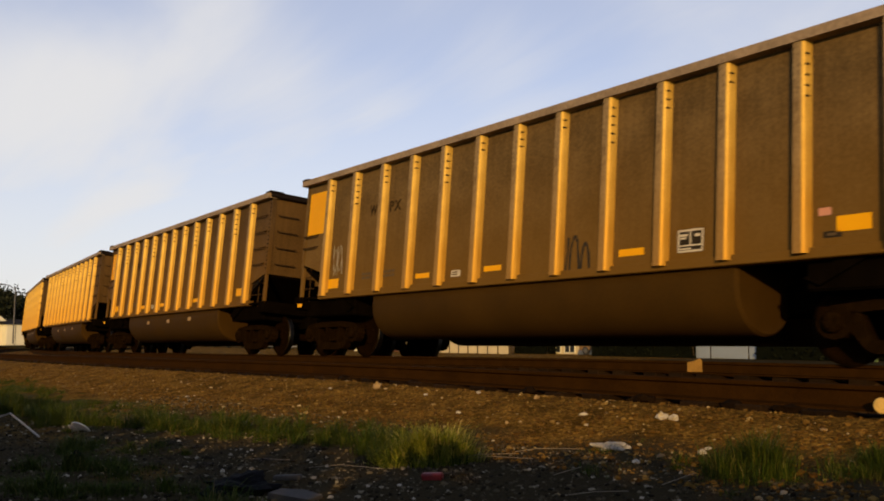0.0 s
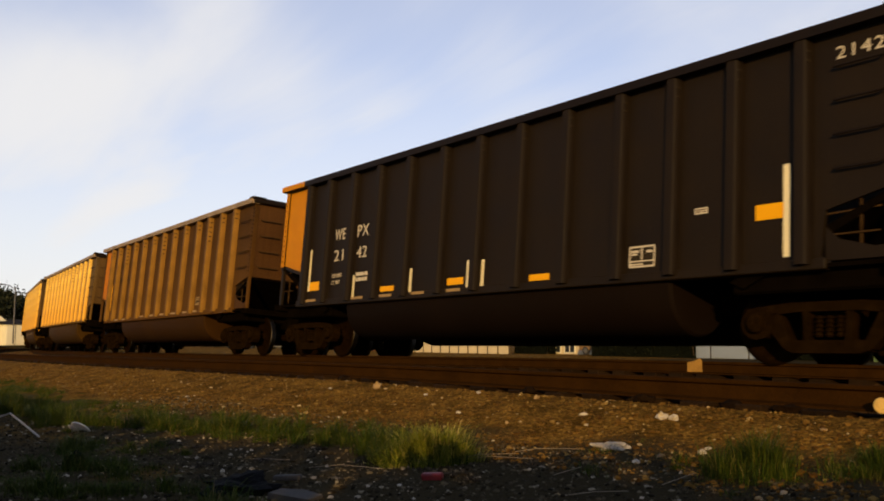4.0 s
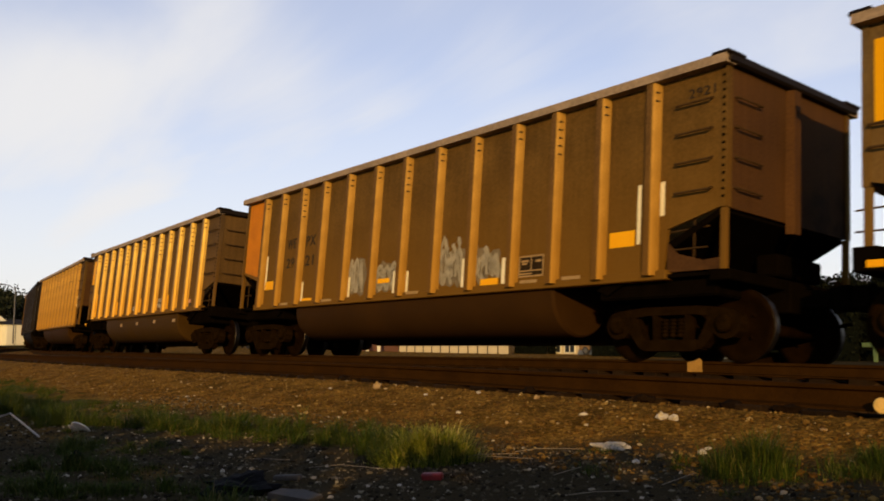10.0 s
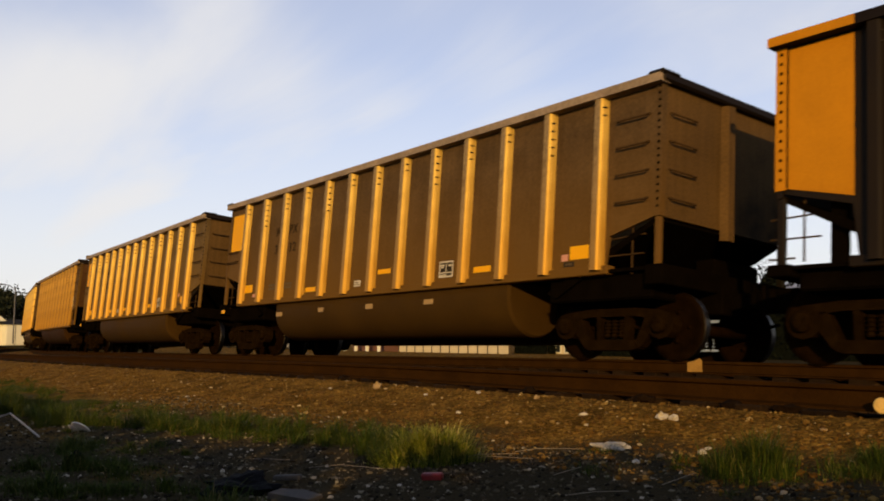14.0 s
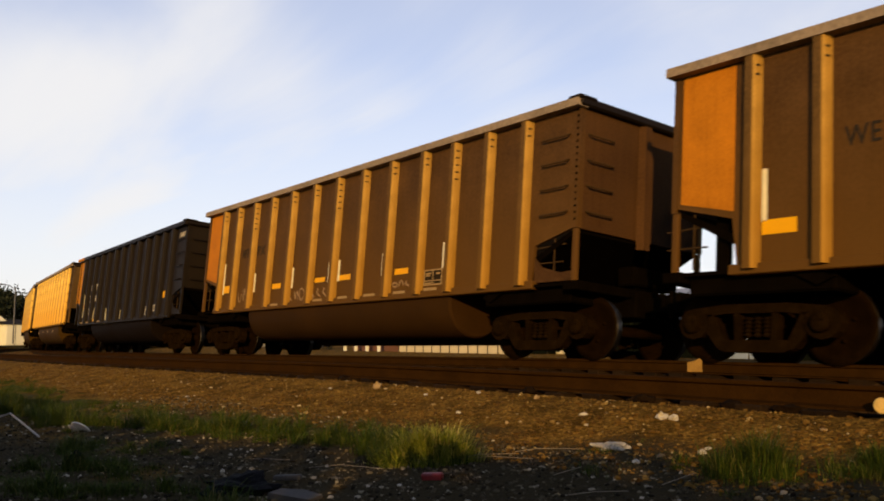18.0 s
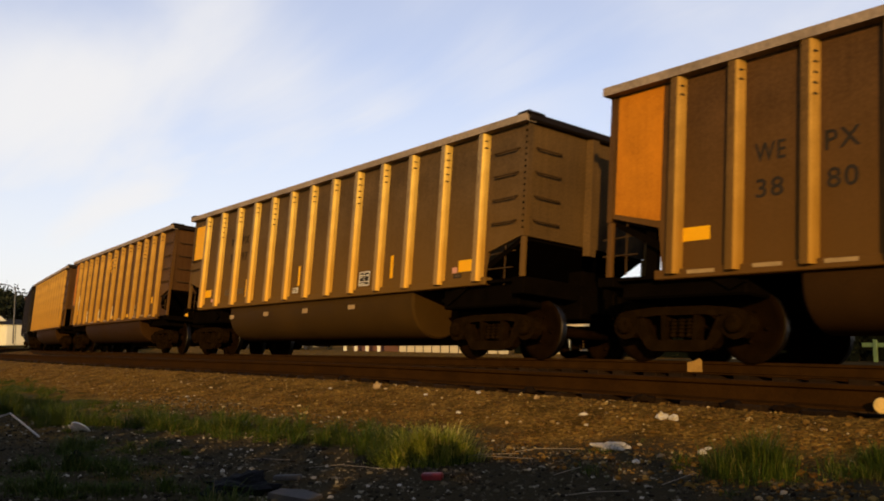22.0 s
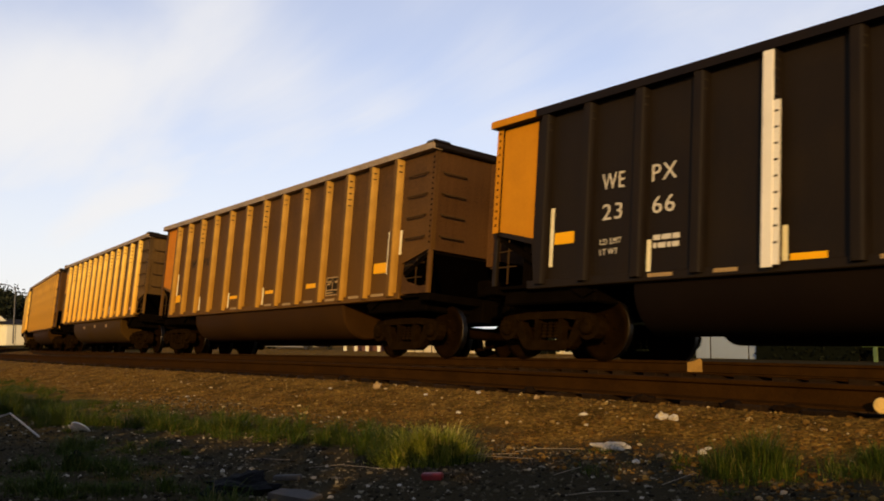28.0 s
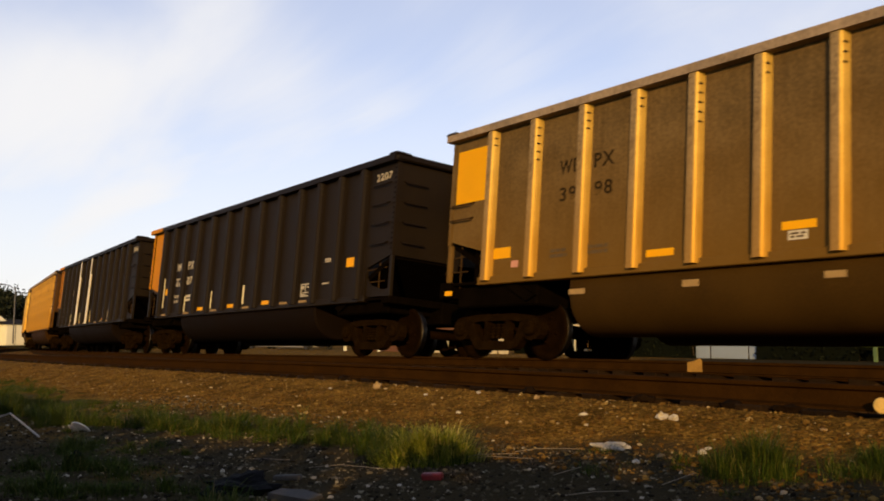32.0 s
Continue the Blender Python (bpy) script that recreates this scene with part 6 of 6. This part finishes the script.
def hedge(x, y, turn, w, d, h, seed, label="dark green overgrown bushes behind the tracks"):
    """A bank of bushes: stems and thousands of small leaves with an uneven top."""
    rng = np.random.default_rng(seed)
    z = far_z(x, y)
    t = thing("bush_row", label, "bushes", m=pose(x, y, z, 0, 0, turn))
    verts, faces = [], []
    for _ in range(int(2200 * w * h / 14)):
        px = rng.uniform(-w / 2, w / 2)
        top = h * (0.72 + 0.28 * noise.noise((px * 0.6, seed, 0)))
        p = np.array([px, rng.uniform(0, d), max(0.0, top) * rng.random() ** 0.8])
        a, b = rng.normal(0, 1, 3), rng.normal(0, 1, 3)
        a, b = a / np.linalg.norm(a) * 0.13, b / np.linalg.norm(b) * 0.09
        n = len(verts)
        verts += [tuple(p - a), tuple(p + b), tuple(p + a), tuple(p - b)]
        faces.append((n, n + 1, n + 2, n + 3))
    # dense inner twigs, the shade among them put into a near-black colour
    core = bmesh.new()
    cols = max(4, int(w / 0.35))
    rows = [[core.verts.new((-w / 2 + w * i / cols, yy, 0 if k in (0, 4) else max(0.1, h * (0.72 + 0.28 * noise.noise(((-w / 2 + w * i / cols) * 0.6, seed, 0))) * f - 0.12 + 0.1 * noise.noise((i * 1.3, k * 2.1, seed))))) for i in range(cols + 1)]
            for k, (yy, f) in enumerate(((0.2, 0), (0.3, 0.7), (d / 2, 0.95), (d - 0.3, 0.7), (d - 0.2, 0)))]
    for a, b in zip(rows, rows[1:]):
        for i in range(cols):
            core.faces.new((a[i], a[i + 1], b[i + 1], b[i]))
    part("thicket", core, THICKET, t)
    me = bpy.data.meshes.new("leaves")
    me.from_pydata(verts, [], faces)
    me.materials.append(HEDGE_LEAF)
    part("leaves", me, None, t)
    bm = bmesh.new()
    for k in range(max(3, int(w * 1.2))):
        px = -w / 2 + (k + 0.5) * w / max(3, int(w * 1.2))
        add_rod(bm, (px, d / 2, -0.1), (px + rng.uniform(-0.3, 0.3), d / 2 + rng.uniform(-0.2, 0.2), h * 0.6), 0.04, 6)
    part("stems", bm, BARK, t)
    return t


def tree(x, y, h, spread, seed):
    rng = np.random.default_rng(seed)
    t = thing("tree", "dark green leafy tree behind the white house", "tree", "far trees", m=Matrix.Translation((x, y, far_z(x, y))))
    bm = bmesh.new()
    bmesh.ops.create_cone(bm, cap_ends=True, segments=8, radius1=0.32, radius2=0.15, depth=h * 0.5, matrix=Matrix.Translation((0, 0, h * 0.25)))
    tips = []
    for k in range(9):
        a, e = rng.uniform(0, 6.28), rng.uniform(0.3, 1.2)
        tip = Vector((math.cos(a) * math.cos(e) * spread * 0.7, math.sin(a) * math.cos(e) * spread * 0.7, h * 0.45 + math.sin(e) * h * 0.42))
        add_rod(bm, (0, 0, h * rng.uniform(0.3, 0.5)), tip, 0.07, 6)
        tips.append(tip)
    part("trunk", bm, BARK, t)
    verts, faces = [], []
    for tip in tips:
        for _ in range(420):
            p = np.array(tip) + rng.normal(0, 1, 3) * np.array([spread, spread, spread * 0.7]) * 0.27
            a, b = rng.normal(0, 1, 3), rng.normal(0, 1, 3)
            a, b = a / np.linalg.norm(a) * 0.26, b / np.linalg.norm(b) * 0.18
            n = len(verts)
            verts += [tuple(p - a), tuple(p + b), tuple(p + a), tuple(p - b)]
            faces.append((n, n + 1, n + 2, n + 3))
    me = bpy.data.meshes.new("crown")
    me.from_pydata(verts, [], faces)
    me.materials.append(LEAF)
    part("crown", me, None, t)


def vehicle(name, x, y, turn, L, W, H, paint, label, category, cab):
    """A parked car or van: body profile, glass, four wheels, lamps."""
    z = far_z(x, y)
    t = thing(name, label, category, m=pose(x, y, z, 0, 0, turn))
    prof = [(-L / 2, 0.35), (L / 2, 0.35), (L / 2, 0.75), (L / 2 - 0.15, 0.9), (cab[1] + 0.5, 0.95), (cab[1], H - 0.05), (cab[1] - 0.2, H), (cab[0] + 0.2, H), (cab[0], H - 0.08), (-L / 2 + 0.05, 0.98), (-L / 2, 0.8)]
    bm = prism(prof, "y", -W / 2, W / 2)
    bmesh.ops.bevel(bm, geom=[e for e in bm.edges if abs(e.verts[0].co.y - e.verts[1].co.y) < 1e-5], offset=0.06, segments=2, affect="EDGES")
    part("body", bm, paint, t)
    part("window", box(cab[0] + 0.25, (cab[0] + cab[1]) / 2 - 0.05, -W / 2 - 0.012, -W / 2 + 0.02, 0.98, H - 0.18, 0.01), GLASS_DARK, t)
    part("window", box((cab[0] + cab[1]) / 2 + 0.05, cab[1] - 0.1, -W / 2 - 0.012, -W / 2 + 0.02, 0.98, H - 0.18, 0.01), GLASS_DARK, t)
    for sx in (-L * 0.31, L * 0.31):
        for sy in (-1, 1):
            bm = bmesh.new()
            add_lathe(bm, [(0.2, -0.11), (0.30, -0.10), (0.32, -0.06), (0.32, 0.06), (0.30, 0.10), (0.2, 0.11)], 18)
            w = part("wheel", bm, RUBBER, t, m=Matrix.Translation((sx, sy * (W / 2 - 0.1), 0.32)))
            bm = bmesh.new()
            add_lathe(bm, [(0.05, -0.122), (0.19, -0.115), (0.19, 0.115), (0.05, 0.122)], 14)
            part("rim", bm, POST, w)
    for sx, m_ in ((L / 2, WHITE_MARK), (-L / 2, RED_SCRAP)):
        for sy in (-1, 1):
            part("headlight" if sx > 0 else "tail_light", box(sx - 0.03, sx + 0.015, sy * W * 0.36 - 0.15, sy * W * 0.36 + 0.15, 0.66, 0.78, 0.01), m_, t)
    return t


def house(x, y, turn, w, d, h, rise, wall, label, windows=(), columns=0):
    z = far_z(x, y) - 0.05
    t = thing("house", label, "house", m=pose(x, y, z, 0, 0, turn))
    part("wall", prism([(-w / 2, 0), (w / 2, 0), (w / 2, h), (0, h + rise), (-w / 2, h)], "y", 0, d), wall, t)
    for s in (-1, 1):
        n = Vector((s * rise, 0, w / 2)).normalized() * 0.12
        a, b = Vector((s * (w / 2 + 0.45), 0, h - 0.45 * rise / (w / 2))), Vector((0, 0, h + rise))
        part("roof", prism([(a.x, a.z + 0.004), (a.x + n.x, a.z + n.z), (b.x + n.x * 0, b.z + n.z * 1.2), (b.x, b.z + 0.004)], "y", -0.06, d + 0.4), SLATE, t)
    for wx, wz, ww, wh in windows:
        win = part("window", box(wx - ww / 2, wx + ww / 2, -0.03, 0.02, wz, wz + wh), GLASS_DARK, t)
        bm = box(wx - ww / 2 - 0.08, wx - ww / 2, -0.06, 0.0, wz - 0.08, wz + wh + 0.08)
        for q in ((wx + ww / 2, wx + ww / 2 + 0.08, wz - 0.08, wz + wh + 0.08), (wx - ww / 2, wx + ww / 2, wz + wh, wz + wh + 0.08), (wx - ww / 2, wx + ww / 2, wz - 0.08, wz), (wx - 0.02, wx + 0.02, wz, wz + wh)):
            add_box(bm, q[0], q[1], -0.06, 0.0, q[2], q[3])
        part("window_frame", bm, WHITEWASH, win)
    for k in range(columns):
        cx = -w / 2 + (k + 0.5) * w / columns
        part("porch_post", box(cx - 0.12, cx + 0.12, -1.6, -1.36, 0, h - 0.2, 0.02), WHITEWASH, t)
    if columns:
        part("porch_roof", box(-w / 2 - 0.2, w / 2 + 0.2, -1.8, -0.01, h - 0.2, h - 0.02, 0.02), WHITEWASH, t)
    return t


def fence(x, y, turn, w, h):
    z = far_z(x, y) - 0.05
    t = thing("panel_fence", "sunlit cream panel fence behind the tracks", "fence", m=pose(x, y, z, 0, 0, turn))
    n = int(w / 1.25)
    for k in range(n):
        a = -w / 2 + k * w / n
        part("panel", box(a + 0.05, a + w / n - 0.05, -0.02, 0.02, 0.05, h, 0.005), CREAM, t)
        part("post", box(a - 0.05, a + 0.05, -0.06, 0.05, -0.2, h + 0.08, 0.01), GREY_WOOD, t)
    return t


def build_background():
    # beyond the train, from right to left
    shed(-32.05, 45.0, 0, 4.5, 3.0, 2.5, PALE_BLUE, "pale blue metal storage shed with three door leaves", seams=(-1.15, 1.45))
    shed(-54.0, 75.0, 0, 24.0, 14.0, 5.3, WHITEWASH, "long white metal warehouse with a low grey roof", "warehouse", seams=(-6.0, 0.0, 6.0), category="warehouse", rise=1.6)
    hedge(-38.5, 44.5, 0, 8.3, 2.0, 5.3, 21)
    hedge(-26.95, 44.5, 0, 6.0, 2.0, 6.2, 22)
    hedge(-51.6, 47.0, 0, 3.6, 1.5, 2.0, 23)
    hedge(-20.6, 47.6, 0, 9.0, 2.0, 6.2, 25)
    t = thing("pipe_gate", "green painted pipe gate beyond the tracks", "gate", m=pose(-23.2, 45.0, far_z(-23.2, 45), 0, 0, 0))
    part("top_rail", box(-0.7, 1.9, -0.10, 0.10, 0.74, 0.97, 0.03), GREEN_PIPE, t)
    for px in (0.05, 1.6):
        part("gate_post", box(px - 0.10, px + 0.10, -0.22, -0.11, -0.2, 1.13, 0.01), GREEN_PIPE, t)
    house(-48.3, 48.6, 0, 5.9, 7.0, 2.7, 1.6, CREAM, "cream house with windows behind the tracks", [(-1.8, 0.2, 1.0, 1.3), (-0.3, 0.2, 1.0, 1.3), (1.6, 0.9, 1.1, 1.2)])
    vehicle("parked_car", -43.9, 47.3, 2, 3.4, 1.6, 1.35, CAR_PAINT, "orange parked car before a cream house", "car", (-1.2, 0.7))
    fence(-59.6, 45.5, 0, 15.0, 1.9)
    house(-72.0, 46.0, 0, 8.0, 7.0, 2.7, 1.8, BRICK_RED, "red brick house with white porch posts", [(-2.2, 0.9, 1.2, 1.3), (1.8, 0.9, 1.2, 1.3)], 4)
    t = thing("box_trailer", "long pale grey box trailer beyond the tracks", "trailer", m=pose(-89.0, 45.5, far_z(-89, 45.5), 0, 0, 0))
    bm = box(-8.6, 8.6, -1.2, 1.2, 0.75, 3.3, 0.06)
    part("box_body", bm, mat("grey_trailer", (0.231, 0.224, 0.197), 0.6, 0.0, 0.1, 1.0, 20, 0.03), t)
    part("skirt", box(-8.2, 6.5, -1.15, 1.15, 0.25, 0.745, 0.02), mat("grey_skirt", (0.204, 0.197, 0.177), 0.7, 0.0, 0.15, 1.0, 20, 0.03), t)
    for px in (-7.2, -6.0, 6.9):
        for sy in (-1, 1):
            bm = bmesh.new()
            add_lathe(bm, [(0.25, -0.14), (0.47, -0.13), (0.5, -0.08), (0.5, 0.08), (0.47, 0.13), (0.25, 0.14)], 18)
            part("wheel", bm, RUBBER, t, m=Matrix.Translation((px, sy * 1.36, 0.5)))
    vehicle("parked_van", -106.0, 46.0, 0, 7.0, 2.0, 2.3, PALE_PAINT, "pale parked van beyond the tracks", "van", (-3.3, 2.2))
    vehicle("parked_van", -114.5, 46.5, 0, 6.0, 2.0, 2.2, PALE_PAINT, "pale parked van beyond the tracks", "van", (-2.8, 1.9))
    # far left, past the bend
    house(-128.0, 20.9, 101, 8.0, 9.0, 3.15, 3.3, WHITEWASH, "white house with a dark gabled roof", [(1.9, 0.7, 1.0, 1.4), (-2.0, 0.7, 1.0, 1.4)])
    shed(-127.2, 25.75, 101, 2.7, 6.0, 2.75, WHITEWASH, "white garage annex with a dark roof", "garage", seams=(-0.2,), category="garage", roof=SLATE, rise=0.7)
    for i, (x, y, h, s) in enumerate(((-146, 22.5, 9.0, 4.6), (-148, 28.0, 8.4, 4.2), (-150, 16.5, 8.5, 4.4), (-152, 32.5, 7.6, 4.0), (-147, 10.5, 7.6, 4.2))):
        tree(x, y, h, s, 40 + i)
    t = thing("street_lamp", "grey street lamp with a single arm", "street lamp", m=Matrix.Translation((-108.5, 21.6, far_z(-108.5, 21.6))))
    bm = bmesh.new()
    bmesh.ops.create_cone(bm, cap_ends=True, segments=10, radius1=0.09, radius2=0.06, depth=6.2, matrix=Matrix.Translation((0, 0, 3.1)))
    part("pole", bm, POST, t)
    part("arm", add_rod(add_rod(bmesh.new(), (0, 0, 6.0), (-0.1, -0.6, 6.5), 0.05), (-0.1, -0.6, 6.5), (-0.2, -1.4, 6.6), 0.05), POST, t)
    part("lamp_head", box(-0.35, -0.05, -1.9, -1.3, 6.5, 6.68, 0.04), POST, t)
    hedge(-118.0, 28.6, 101, 3.0, 1.6, 1.6, 24, "low green bush beside the white garage")
    # utility pole with wires beyond the train
    t = thing("utility_pole", "wooden utility pole with crossarm and wires", "utility pole", m=Matrix.Translation((-41.5, 66.0, far_z(-41.5, 66))))
    bm = bmesh.new()
    bmesh.ops.create_cone(bm, cap_ends=True, segments=10, radius1=0.16, radius2=0.10, depth=8.5, matrix=Matrix.Translation((0, 0, 4.25)))
    part("pole", bm, BARK, t)
    part("crossarm", box(-1.2, 1.2, -0.06, 0.06, 7.6, 7.74, 0.01), BARK, t)
    for k in (-1.0, 0.0, 1.0):
        bm = bmesh.new()
        for a in range(10):
            f0, f1 = a / 10, (a + 1) / 10
            add_rod(bm, (k - 40 * f0, 8 * f0, 7.8 - 4 * f0 * (1 - f0) * 1.2), (k - 40 * f1, 8 * f1, 7.8 - 4 * f1 * (1 - f1) * 1.2), 0.015, 5)
        part("wire", bm, RUBBER, t)
    # plain long wall and bushes, unseen, added behind the camera to shadow the foreground
    part_wall = part("wall_south", box(-45, 60, -2.9, -2.6, -0.7, 1.1, 0.02), mat("plain_block_wall", (0.204, 0.197, 0.184), 0.9, 0.0, 0.15, 1.0, 20, 0.1))
    for k, (hx, hw, hh) in enumerate(((-9.65, 12.0, 2.0), (-1.35, 4.6, 2.1), (3.95, 6.0, 2.95), (11.05, 8.2, 4.0))):
        hedge(hx, -2.6, 0, hw, 1.0, hh, 31 + k, "unseen bushes added to shade the foreground")
    tagged(part_wall, "unseen grey block wall added behind the camera to cast shade", "wall", kind="structure")


build_background()


# ---------------------------------------------------------------- motion
def motions():
    times = sorted({*range(33), 3.5, 5.5, 14.5, 16.5, 25.5, 27.5, 28.5})
    spin = [i / 15 for i in range(481)]
    for n, car in CARS.items():
        walk(car, [(t, train_pose(left_end(n, t) - HX)) for t in times])
        for truck in car.children:
            if not truck.name.startswith("truck"):
                continue
            for w in truck.children:
                if w.name.startswith("wheelset"):
                    at = w.location.copy()
                    walk(w, [(t, pose(at.x, at.y, at.z, 0, -math.degrees((left_end(0, t) - left_end(0, 0.0)) / WR) % 360, 0)) for t in spin])


motions()
